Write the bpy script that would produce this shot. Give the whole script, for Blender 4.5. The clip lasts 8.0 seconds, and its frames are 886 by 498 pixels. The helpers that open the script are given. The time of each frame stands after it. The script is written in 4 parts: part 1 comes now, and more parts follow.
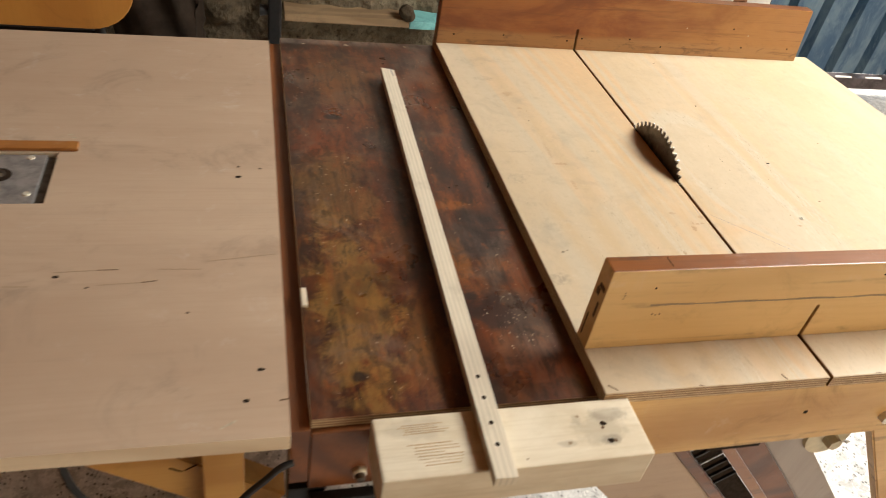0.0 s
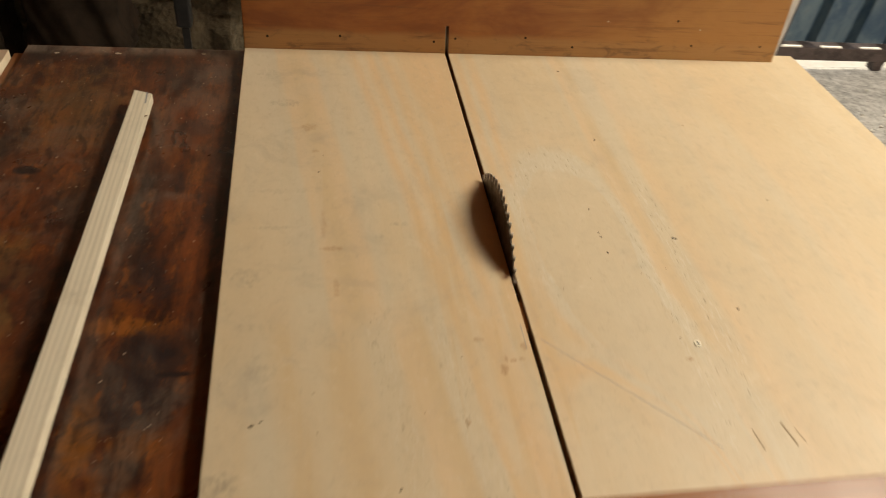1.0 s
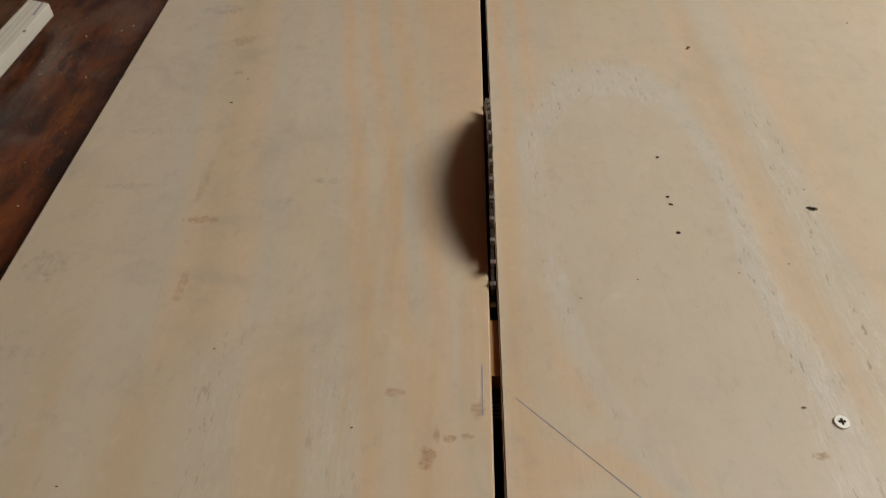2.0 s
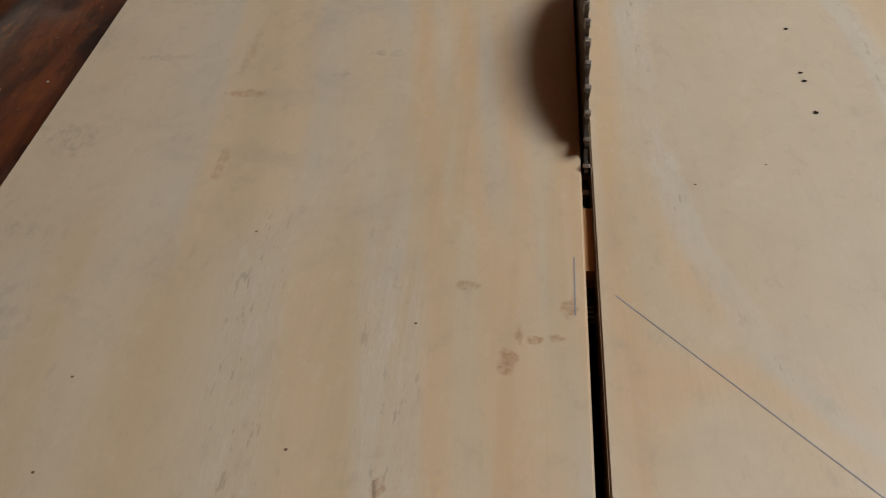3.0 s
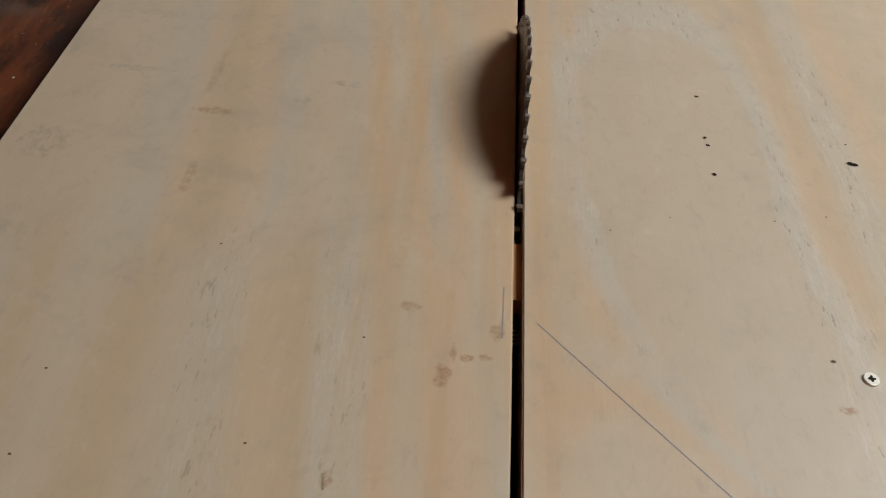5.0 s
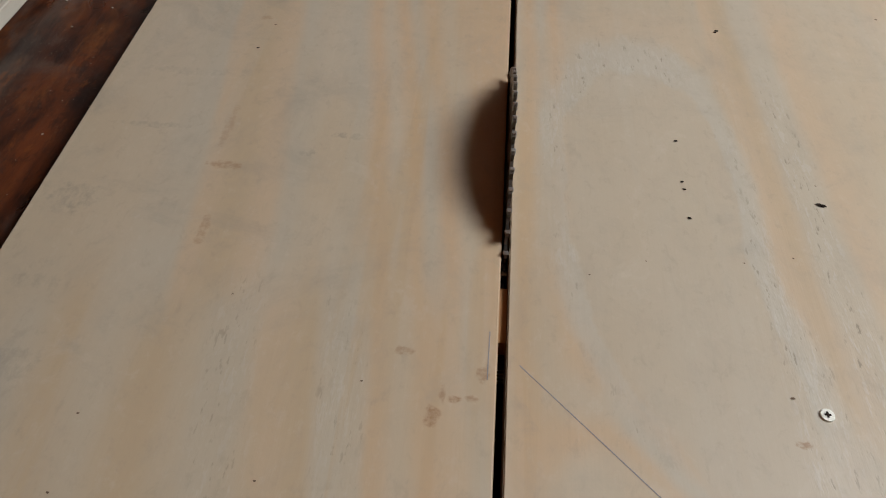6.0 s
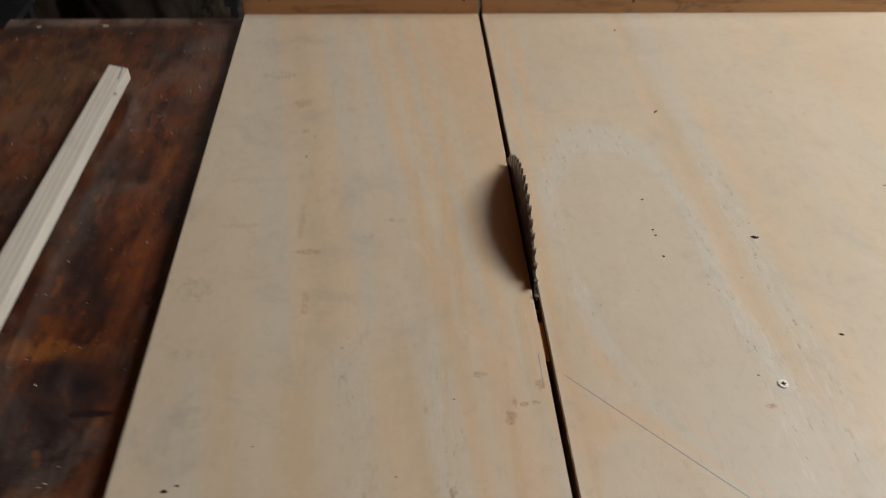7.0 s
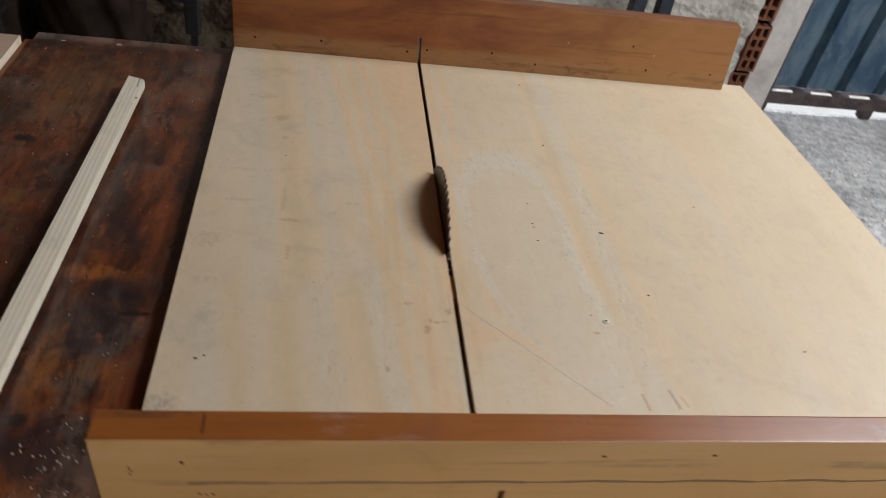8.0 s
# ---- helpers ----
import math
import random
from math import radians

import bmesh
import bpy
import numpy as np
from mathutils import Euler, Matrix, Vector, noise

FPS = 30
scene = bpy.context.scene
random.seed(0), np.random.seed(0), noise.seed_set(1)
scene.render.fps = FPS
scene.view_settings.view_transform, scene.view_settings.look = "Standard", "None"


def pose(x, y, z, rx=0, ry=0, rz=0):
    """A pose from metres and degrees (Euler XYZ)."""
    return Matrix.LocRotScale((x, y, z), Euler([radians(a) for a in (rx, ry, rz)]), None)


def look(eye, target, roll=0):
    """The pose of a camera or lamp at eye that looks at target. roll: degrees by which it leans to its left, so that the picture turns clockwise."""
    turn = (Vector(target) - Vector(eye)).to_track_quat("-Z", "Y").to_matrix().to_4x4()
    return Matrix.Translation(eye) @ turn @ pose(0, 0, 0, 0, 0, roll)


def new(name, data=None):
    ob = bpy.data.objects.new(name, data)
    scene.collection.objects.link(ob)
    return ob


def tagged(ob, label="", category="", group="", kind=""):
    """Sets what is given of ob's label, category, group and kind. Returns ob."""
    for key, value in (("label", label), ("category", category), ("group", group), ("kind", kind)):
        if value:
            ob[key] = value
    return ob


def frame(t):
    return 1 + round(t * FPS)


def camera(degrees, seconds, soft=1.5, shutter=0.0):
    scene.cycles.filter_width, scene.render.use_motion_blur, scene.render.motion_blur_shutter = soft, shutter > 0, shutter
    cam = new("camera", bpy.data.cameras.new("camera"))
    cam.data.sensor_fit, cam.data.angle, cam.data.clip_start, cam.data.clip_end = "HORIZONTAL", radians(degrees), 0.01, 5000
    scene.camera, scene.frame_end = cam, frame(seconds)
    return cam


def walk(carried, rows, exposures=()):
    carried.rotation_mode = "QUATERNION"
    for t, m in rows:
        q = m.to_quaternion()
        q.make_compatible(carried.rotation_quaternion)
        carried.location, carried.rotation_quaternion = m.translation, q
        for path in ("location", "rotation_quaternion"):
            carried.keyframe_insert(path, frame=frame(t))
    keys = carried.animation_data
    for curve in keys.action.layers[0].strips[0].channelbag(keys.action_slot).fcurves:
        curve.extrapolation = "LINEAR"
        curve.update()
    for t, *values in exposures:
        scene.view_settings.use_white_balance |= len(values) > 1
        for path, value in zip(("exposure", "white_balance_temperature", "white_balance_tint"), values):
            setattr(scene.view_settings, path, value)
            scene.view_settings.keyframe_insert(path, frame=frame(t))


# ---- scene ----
cam = camera(61.8, 8.0, soft=1.0, shutter=0.3)
PATH = [
    (0, (-0.57, -1.129, 1.402), (-0.044, 0.347, 0.16), 11.1),
    (0.5, (-0.383, -1.02, 1.374), (0.081, 0.468, 0.121), 9.0),
    (1, (-0.176, -0.849, 1.351), (0.177, 0.591, 0.008), 8.2),
    (1.2, (-0.111, -0.767, 1.297), (-0.002, 0.705, -0.052), 6.0),
    (2.3, (-0.009, -0.647, 1.147), (-0.123, 0.733, -0.296), -4.5),
    (2.5, (-0.014, -0.64, 1.128), (-0.177, 0.723, -0.327), -6.4),
    (3, (-0.024, -0.637, 1.11), (-0.244, 0.659, -0.397), -5.9),
    (3.5, (-0.03, -0.636, 1.119), (-0.224, 0.631, -0.417), -2.0),
    (4, (-0.038, -0.64, 1.13), (-0.208, 0.641, -0.397), -0.2),
    (4.5, (-0.04, -0.646, 1.148), (-0.113, 0.605, -0.411), 3.7),
    (4.7, (-0.038, -0.654, 1.143), (-0.053, 0.635, -0.387), 5.6),
    (5.8, (-0.019, -0.655, 1.176), (-0.058, 0.67, -0.322), 3.4),
    (6, (-0.021, -0.657, 1.183), (-0.078, 0.655, -0.325), 2.8),
    (6.5, (-0.048, -0.656, 1.18), (-0.102, 0.684, -0.304), 3.7),
    (7, (-0.091, -0.744, 1.269), (0.024, 0.692, -0.119), 1.9),
    (7.3, (-0.175, -0.809, 1.341), (0.24, 0.646, 0.034), 8.6),
    (7.5, (-0.191, -0.845, 1.366), (0.256, 0.614, 0.074), 9.1),
    (7.8, (-0.177, -0.899, 1.367), (0.227, 0.56, 0.06), 9.6),
    (8, (-0.128, -0.946, 1.372), (0.208, 0.551, 0.089), 10.9),
]
EXPOSURES = [(0.0, 0.66, 6950, 7), (0.5, 0.44, 7250, 7), (1.0, -0.08, 8200, 7), (1.2, -0.42, 9300, 7), (1.4, -0.42, 8300, 7), (2.3, -0.42, 6050, 8), (4.7, -0.40, 6000, 8), (6.0, -0.46, 5760, 8), (6.5, -0.41, 5930, 8), (8.0, -0.25, 5920, 8)]
walk(cam, [(t, look(eye, target, roll)) for t, eye, target, roll in PATH], EXPOSURES)

# ---- world and light ----
world = bpy.data.worlds.new("sky")
scene.world = world
world.use_nodes = True
wn = world.node_tree.nodes
sky = wn.new("ShaderNodeTexSky")
sky.sky_type, sky.sun_disc, sky.sun_elevation, sky.sun_rotation = "NISHITA", False, radians(49.7), radians(-26.6)
wn["Background"].inputs["Strength"].default_value = 0.12
world.node_tree.links.new(sky.outputs[0], wn["Background"].inputs["Color"])


def area_lamp(name, place, target, sx, sy, watts, colour):
    data = bpy.data.lights.new(name, "AREA")
    data.shape, data.size, data.size_y, data.energy, data.color = "RECTANGLE", sx, sy, watts, colour
    ob = new(name, data)
    ob.matrix_world = look(place, target)
    return ob


# daylight through an assumed roof opening beside the bench, and an added warm fill at an unseen doorway behind
area_lamp("roof_opening_daylight", (1.72, -0.30, 2.49), (1.45, -0.3, 0.0), 1.15, 1.5, 122, (1.0, 0.985, 0.96))
area_lamp("warm_front_fill", (0.9, -3.38, 1.2), (0.3, 0.0, 0.9), 1.6, 1.8, 20, (1.0, 0.80, 0.56))
sun_data = bpy.data.lights.new("sun", "SUN")
sun_data.energy, sun_data.angle, sun_data.color = 5.0, radians(0.6), (1.0, 0.95, 0.88)
sun = new("sun", sun_data)
sun.matrix_world = look((-2.5, 5.0, 6.6), (0.0, 0.0, 0.0))

Z, TABLE = 0.900, 0.885  # top of the sled, top of the bench


# ---- materials ----
class Nodes:
    """A small writer of node trees: every call returns an output socket."""

    def __init__(self, name):
        self.mat = bpy.data.materials.new(name)
        self.mat.use_nodes = True
        self.t = self.mat.node_tree
        self.bsdf = self.t.nodes["Principled BSDF"]
        self.co = self.t.nodes.new("ShaderNodeTexCoord").outputs["Object"]

    def put(self, socket, value):
        if isinstance(value, bpy.types.NodeSocket):
            self.t.links.new(value, socket)
        elif isinstance(value, (tuple, list)) and len(value) == 3 and socket.type == "RGBA":
            socket.default_value = (*value, 1)
        else:
            socket.default_value = value

    def math(self, op, a, b=0.0, c=0.0, clamp=False):
        n = self.t.nodes.new("ShaderNodeMath")
        n.operation, n.use_clamp = op, clamp
        for k, v in enumerate((a, b, c)):
            self.put(n.inputs[k], v)
        return n.outputs[0]

    def scaled(self, scale, loc=(0, 0, 0), rot=(0, 0, 0), source=None):
        n = self.t.nodes.new("ShaderNodeMapping")
        self.put(n.inputs["Vector"], source or self.co)
        n.inputs["Scale"].default_value, n.inputs["Location"].default_value, n.inputs["Rotation"].default_value = scale, loc, rot
        return n.outputs[0]

    def noise(self, vec, scale, detail=3.0, rough=0.55, distort=0.0):
        n = self.t.nodes.new("ShaderNodeTexNoise")
        self.put(n.inputs["Vector"], vec)
        n.inputs["Scale"].default_value, n.inputs["Detail"].default_value = scale, detail
        n.inputs["Roughness"].default_value, n.inputs["Distortion"].default_value = rough, distort
        return n.outputs["Fac"]

    def voronoi(self, vec, scale, feature="F1", out="Distance"):
        n = self.t.nodes.new("ShaderNodeTexVoronoi")
        n.feature = feature
        self.put(n.inputs["Vector"], vec)
        n.inputs["Scale"].default_value = scale
        return n.outputs[out]

    def step(self, v, lo, hi, a=0.0, b=1.0):
        n = self.t.nodes.new("ShaderNodeMapRange")
        n.interpolation_type = "SMOOTHSTEP"
        for k, x in enumerate((v, lo, hi, a, b)):
            self.put(n.inputs[k], x)
        return n.outputs[0]

    def mix(self, f, a, b, blend="MIX"):
        n = self.t.nodes.new("ShaderNodeMix")
        n.data_type, n.blend_type = "RGBA", blend
        self.put(n.inputs[0], f), self.put(n.inputs[6], a), self.put(n.inputs[7], b)
        return n.outputs[2]

    def ramp(self, v, lo, hi, stops):
        """Colours at places along a value, eased from one to the next."""
        n = self.t.nodes.new("ShaderNodeValToRGB")
        n.color_ramp.interpolation = "EASE"
        self.put(n.inputs[0], self.math("DIVIDE", self.math("SUBTRACT", v, lo), hi - lo, clamp=True))
        el = n.color_ramp.elements
        for k, (at, colour) in enumerate(stops):
            e = el[k] if k < 2 else el.new((at - lo) / (hi - lo))
            e.position, e.color = (at - lo) / (hi - lo), (*colour, 1)
        return n.outputs[0]

    def xyz(self, vec=None):
        n = self.t.nodes.new("ShaderNodeSeparateXYZ")
        self.put(n.inputs[0], vec or self.co)
        return n.outputs

    def blob(self, cx, cy, rx, ry, wobble, ring=0.0):
        """A soft-edged spot on a level surface; with ring, only its rim."""
        x, y, _ = self.xyz()
        dx = self.math("DIVIDE", self.math("SUBTRACT", x, cx), rx)
        dy = self.math("DIVIDE", self.math("SUBTRACT", y, cy), ry)
        d = self.math("SQRT", self.math("ADD", self.math("MULTIPLY", dx, dx), self.math("MULTIPLY", dy, dy)))
        d = self.math("ADD", d, wobble)
        if ring:
            d = self.math("ABSOLUTE", self.math("SUBTRACT", d, 1.0))
            return self.step(d, ring * 0.4, ring, 1.0, 0.0)
        return self.step(d, 0.55, 1.1, 1.0, 0.0)

    def finish(self, colour, rough=0.6, metal=0.0, height=None, strength=0.3, distance=0.002, spec=0.5, coat=0.0, coat_rough=0.2):
        b = self.bsdf.inputs
        self.put(b["Base Color"], colour), self.put(b["Roughness"], rough), self.put(b["Metallic"], metal)
        b["Specular IOR Level"].default_value = spec
        b["Coat Weight"].default_value, b["Coat Roughness"].default_value = coat, coat_rough
        if height is not None:
            n = self.t.nodes.new("ShaderNodeBump")
            n.inputs["Strength"].default_value, n.inputs["Distance"].default_value = strength, distance
            self.put(n.inputs["Height"], height)
            self.t.links.new(n.outputs[0], b["Normal"])
        return self.mat


def along(axis, long, across):
    """Stretch for grain that runs along an axis."""
    return tuple(long if k == axis else across for k in range(3))


def wood(name, pale, deep, axis=1, rings=26.0, figure=3.0, dirt=(0.10, 0.08, 0.06), dirt_amount=0.25, rough=0.62, coat=0.0, contrast=0.6, spec=0.35, seed=0.0, lines=0.0, band=0.45, worn=0.0):
    """Sawn or veneered wood: figure, fibres, blotches, dark grain lines, smudges and pale worn spots."""
    w = Nodes(name)
    loc = (seed, seed * 1.7, seed * 0.6)
    base = w.noise(w.scaled(along(axis, 0.16, 1.0), loc), figure, 2.0, 0.5, 0.3)
    bands = w.math("SINE", w.math("MULTIPLY", base, rings * 6.0))
    bands = w.math("MULTIPLY_ADD", bands, 0.5, 0.5)
    bands = w.math("POWER", bands, 1.6)
    fibre = w.noise(w.scaled(along(axis, 9.0, 260.0), loc), 1.0, 3.0, 0.7)
    broad = w.noise(w.scaled(along(axis, 0.5, 1.6), loc), 6.0, 5.0, 0.65, 0.5)
    k = w.math("ADD", w.math("MULTIPLY", bands, band), w.math("MULTIPLY", broad, 0.95))
    c = w.mix(w.step(k, 0.25, 0.95, 0.0, contrast), pale, deep)
    c = w.mix(w.step(fibre, 0.42, 0.75, 0.0, 0.35 * contrast), c, deep)
    if lines:
        streak = w.noise(w.scaled(along(axis, 2.2, 60.0), loc), 1.0, 2.0, 0.5, 0.2)
        broken = w.noise(w.scaled(along(axis, 1.0, 2.0), (seed + 3, 1, 2)), 14.0, 4.0, 0.65)
        c = w.mix(w.math("MULTIPLY", w.step(streak, 0.55, 0.63, 0.0, lines), w.step(broken, 0.45, 0.62)), c, dirt)
    smudge = w.noise(w.scaled((1, 1, 1), loc), 11.0, 6.0, 0.7, 0.9)
    c = w.mix(w.step(smudge, 0.52, 0.80, 0.0, dirt_amount), c, dirt)
    if worn:
        rub = w.noise(w.scaled((1, 1, 1), (seed + 5, 2, 7)), 24.0, 5.0, 0.7, 0.6)
        c = w.mix(w.step(rub, 0.58, 0.74, 0.0, worn), c, tuple(0.5 * q + 0.3 for q in pale))
    h = w.math("ADD", w.math("MULTIPLY", fibre, 0.6), w.math("MULTIPLY", bands, 0.15))
    r = w.step(smudge, 0.2, 0.8, rough - 0.08, rough + 0.1)
    return w.finish(c, r, 0.0, h, 0.25, 0.0006, spec, coat)


def sled_ply():
    """Sanded rotary-cut plywood: straight peach and grey growth bands on one side, a closed cathedral figure with a torn rim on the other, smudges and glue stains."""
    w = Nodes("sanded_plywood")
    x, y, _ = w.xyz()
    pale, peach, grey, amber = (0.526, 0.424, 0.292), (0.535, 0.398, 0.254), (0.493, 0.414, 0.298), (0.487, 0.365, 0.224)
    mid, rose = (0.505, 0.405, 0.275), (0.545, 0.380, 0.226)
    warp = w.math("SUBTRACT", w.noise(w.scaled((1.0, 0.45, 1.0), (3.1, 0.4, 0)), 6.0, 3.0, 0.55), 0.5)
    small = w.math("SUBTRACT", w.noise(w.scaled((1.0, 0.30, 1.0), (1.1, 7.4, 0)), 34.0, 3.0, 0.6), 0.5)
    drift = w.math("ADD", w.math("MULTIPLY", warp, 0.018), w.math("MULTIPLY", small, 0.010))
    # left of the kerf the bands lean a little; upper and lower stretches differ
    u = w.math("ADD", w.math("ADD", x, w.math("MULTIPLY", w.math("ADD", y, 0.42), 0.13)), drift)
    upper = w.ramp(u, -0.26, 0.0, ((-0.25, mid), (-0.20, pale), (-0.164, grey), (-0.157, peach), (-0.140, amber), (-0.122, peach), (-0.112, grey), (-0.092, pale), (-0.076, grey), (-0.064, rose), (-0.056, pale),
                                   (-0.046, rose), (-0.038, grey), (-0.028, rose), (-0.017, pale), (-0.006, rose)))
    lower = w.ramp(u, -0.26, 0.0, ((-0.25, mid), (-0.225, grey), (-0.203, amber), (-0.185, mid), (-0.160, amber), (-0.145, mid), (-0.137, grey), (-0.122, grey), (-0.112, peach), (-0.094, amber), (-0.086, grey), (-0.072, grey),
                                   (-0.065, rose), (-0.054, pale), (-0.042, rose), (-0.029, peach), (-0.022, grey), (-0.010, rose)))
    left = w.mix(w.step(w.math("ADD", y, w.math("MULTIPLY", warp, 0.12)), -0.475, -0.415), lower, upper)
    # right of the kerf the bands swing outwards along the lower side of the figure
    low = w.math("MAXIMUM", w.math("SUBTRACT", -0.40, y), 0.0)
    swing = w.math("MULTIPLY", w.math("MULTIPLY", low, low), w.step(x, 0.0, 0.06, 0.0, 3.6))
    swing = w.math("MULTIPLY", swing, w.step(x, 0.16, 0.09))
    ur = w.math("ADD", w.math("SUBTRACT", x, swing), drift)
    right = w.ramp(ur, 0.0, 0.5, ((0.0, pale), (0.009, rose), (0.017, grey), (0.027, rose), (0.040, grey), (0.06, mid), (0.118, mid), (0.128, grey), (0.138, peach), (0.150, amber), (0.160, grey), (0.172, grey),
                                  (0.184, peach), (0.210, mid), (0.235, pale), (0.246, grey), (0.262, peach), (0.300, pale), (0.312, grey), (0.330, peach), (0.40, mid), (0.49, pale)))
    right = w.mix(w.step(x, 0.17, 0.24, 0.0, 0.5), right, (0.512, 0.408, 0.276))
    c = w.mix(w.step(x, -0.001, 0.001), left, right)
    # the figure: a quiet heart closed at both ends, with a torn grey rim and a warm band outside it
    bend = w.math("MAXIMUM", w.math("SUBTRACT", -0.38, y), 0.0)
    heart_x = w.math("MULTIPLY_ADD", w.math("MULTIPLY", bend, bend), 1.66, 0.079)
    dx = w.math("DIVIDE", w.math("SUBTRACT", x, heart_x), 0.0445)
    up = w.math("DIVIDE", w.math("MAXIMUM", w.math("ADD", y, 0.36), 0.0), 0.112)
    down = w.math("DIVIDE", w.math("MAXIMUM", w.math("SUBTRACT", -0.36, y), 0.0), 0.18)
    dy = w.math("ADD", up, down)
    ring = w.math("POWER", w.math("ADD", w.math("POWER", w.math("ABSOLUTE", dx), 2.6), w.math("POWER", dy, 2.6)), 0.385)
    ragged = w.math("SUBTRACT", w.noise(w.scaled((1.0, 0.55, 1), (2, 4, 0)), 42.0, 4.0, 0.65), 0.5)
    edge = w.math("ADD", ring, w.math("ADD", w.math("MULTIPLY", ragged, 0.34), w.math("MULTIPLY", warp, 0.35)))
    heart = w.step(edge, 1.08, 0.94)
    c = w.mix(w.math("MULTIPLY", heart, 0.85), c, w.mix(w.step(warp, -0.12, 0.14), (0.500, 0.408, 0.285), (0.480, 0.378, 0.252)))
    rim = w.math("MULTIPLY", w.step(edge, 0.97, 1.06), w.step(edge, 1.42, 1.20))
    rim = w.math("MULTIPLY", rim, w.step(y, -0.56, -0.47, 0.35, 1.0))
    c = w.mix(w.math("MULTIPLY", rim, 0.75), c, (0.502, 0.440, 0.335))
    outer = w.math("MULTIPLY", w.step(edge, 1.26, 1.42), w.step(edge, 1.85, 1.60))
    c = w.mix(w.math("MULTIPLY", w.math("MULTIPLY", outer, w.step(x, 0.0, 0.01)), 0.4), c, peach)
    # fine growth lines beside the kerf and faint ones elsewhere
    line = w.noise(w.scaled((1.0, 0.05, 1.0), (0.3, 0.2, 0)), 75.0, 2.0, 0.5, 0.25)
    beside = w.math("MULTIPLY", w.step(x, -0.115, -0.055), w.step(x, 0.035, 0.0))
    c = w.mix(w.math("MULTIPLY", w.step(line, 0.53, 0.64, 0.0, 0.44), w.math("MULTIPLY", beside, w.step(y, -0.10, -0.34, 0.35, 1.0))), c, (0.50, 0.335, 0.175))
    faint = w.noise(w.scaled((1.0, 0.06, 1.0), (6.3, 1.2, 0)), 42.0, 3.0, 0.55, 0.3)
    c = w.mix(w.step(faint, 0.50, 0.68, 0.0, 0.30), c, amber)
    c = w.mix(w.step(faint, 0.46, 0.32, 0.0, 0.22), c, (0.515, 0.445, 0.335))
    # slow amber and grey patches of the sanded face
    wide = w.noise(w.scaled((1.9, 0.9, 1), (7.0, 2.0, 0)), 3.4, 4.0, 0.6, 0.5)
    c = w.mix(w.step(wide, 0.46, 0.66, 0.0, 0.40), c, (0.468, 0.352, 0.215))
    c = w.mix(w.step(wide, 0.46, 0.32, 0.0, 0.36), c, (0.50, 0.428, 0.320))
    fibre = w.noise(w.scaled((420.0, 16.0, 50.0)), 1.0, 3.0, 0.7)
    c = w.mix(w.step(fibre, 0.54, 0.82, 0.0, 0.10), c, (0.36, 0.26, 0.16))
    # torn grain: short dark ticks and pale lifted fibres, only in the grey bands and round the figure
    torn = w.noise(w.scaled((300.0, 75.0, 20.0), (1.0, 5.0, 0)), 1.0, 3.0, 0.65)
    patch = w.noise(w.scaled((1.0, 0.5, 1), (8.0, 3.0, 0)), 19.0, 3.0, 0.6)
    strip_a = w.math("MULTIPLY", w.step(u, -0.142, -0.135), w.step(u, -0.112, -0.120))
    strip_b = w.math("MULTIPLY", w.step(u, -0.092, -0.086), w.step(u, -0.066, -0.072))
    strip_c = w.math("MULTIPLY", w.step(x, 0.124, 0.130), w.step(x, 0.142, 0.134))
    strip_d = w.math("MULTIPLY", w.step(ur, 0.154, 0.160), w.step(ur, 0.180, 0.170))
    strips = w.math("MULTIPLY", w.math("ADD", strip_a, strip_b), w.step(y, -0.40, -0.47))
    near_figure = w.math("MULTIPLY", w.math("ADD", strip_c, strip_d), w.math("MULTIPLY", w.step(y, -0.20, -0.30), 1.0))
    where = w.math("MULTIPLY", w.math("MAXIMUM", w.math("MAXIMUM", rim, w.math("MULTIPLY", strips, 0.62)), near_figure), w.step(patch, 0.34, 0.58))
    c = w.mix(w.math("MULTIPLY", w.math("MULTIPLY", w.step(torn, 0.53, 0.64), where), 0.28), c, (0.60, 0.555, 0.47))
    c = w.mix(w.math("MULTIPLY", w.math("MULTIPLY", w.step(torn, 0.39, 0.31), where), 0.62), c, (0.20, 0.155, 0.10))
    # fine cloudiness and grey hand smudges
    cloud = w.noise(w.scaled((1.2, 0.8, 1), (6.0, 6.0, 0)), 38.0, 6.0, 0.72, 0.4)
    speckle = w.noise(w.scaled((1.0, 0.6, 1), (9.0, 4.0, 0)), 150.0, 4.0, 0.7, 0.3)
    c = w.mix(w.step(speckle, 0.52, 0.74, 0.0, 0.32), c, (0.36, 0.285, 0.195))
    c = w.mix(w.step(speckle, 0.44, 0.28, 0.0, 0.16), c, (0.62, 0.53, 0.40))
    c = w.mix(w.step(cloud, 0.46, 0.74, 0.0, 0.30), c, (0.37, 0.305, 0.222))
    c = w.mix(w.step(cloud, 0.45, 0.28, 0.0, 0.22), c, (0.60, 0.51, 0.385))
    smudge = w.noise(w.scaled((1.2, 1.5, 1), (2.0, 9.0, 0)), 9.5, 6.0, 0.7, 0.6)
    c = w.mix(w.math("MULTIPLY", w.step(smudge, 0.50, 0.74, 0.0, 0.38), w.step(x, -0.06, -0.16, 0.6, 1.0)), c, (0.30, 0.262, 0.205))
    wob = w.math("MULTIPLY", w.math("SUBTRACT", w.noise(w.scaled((1, 1, 1)), 190.0, 4.0, 0.65), 0.5), 2.2)
    stain = (0.30, 0.165, 0.075)
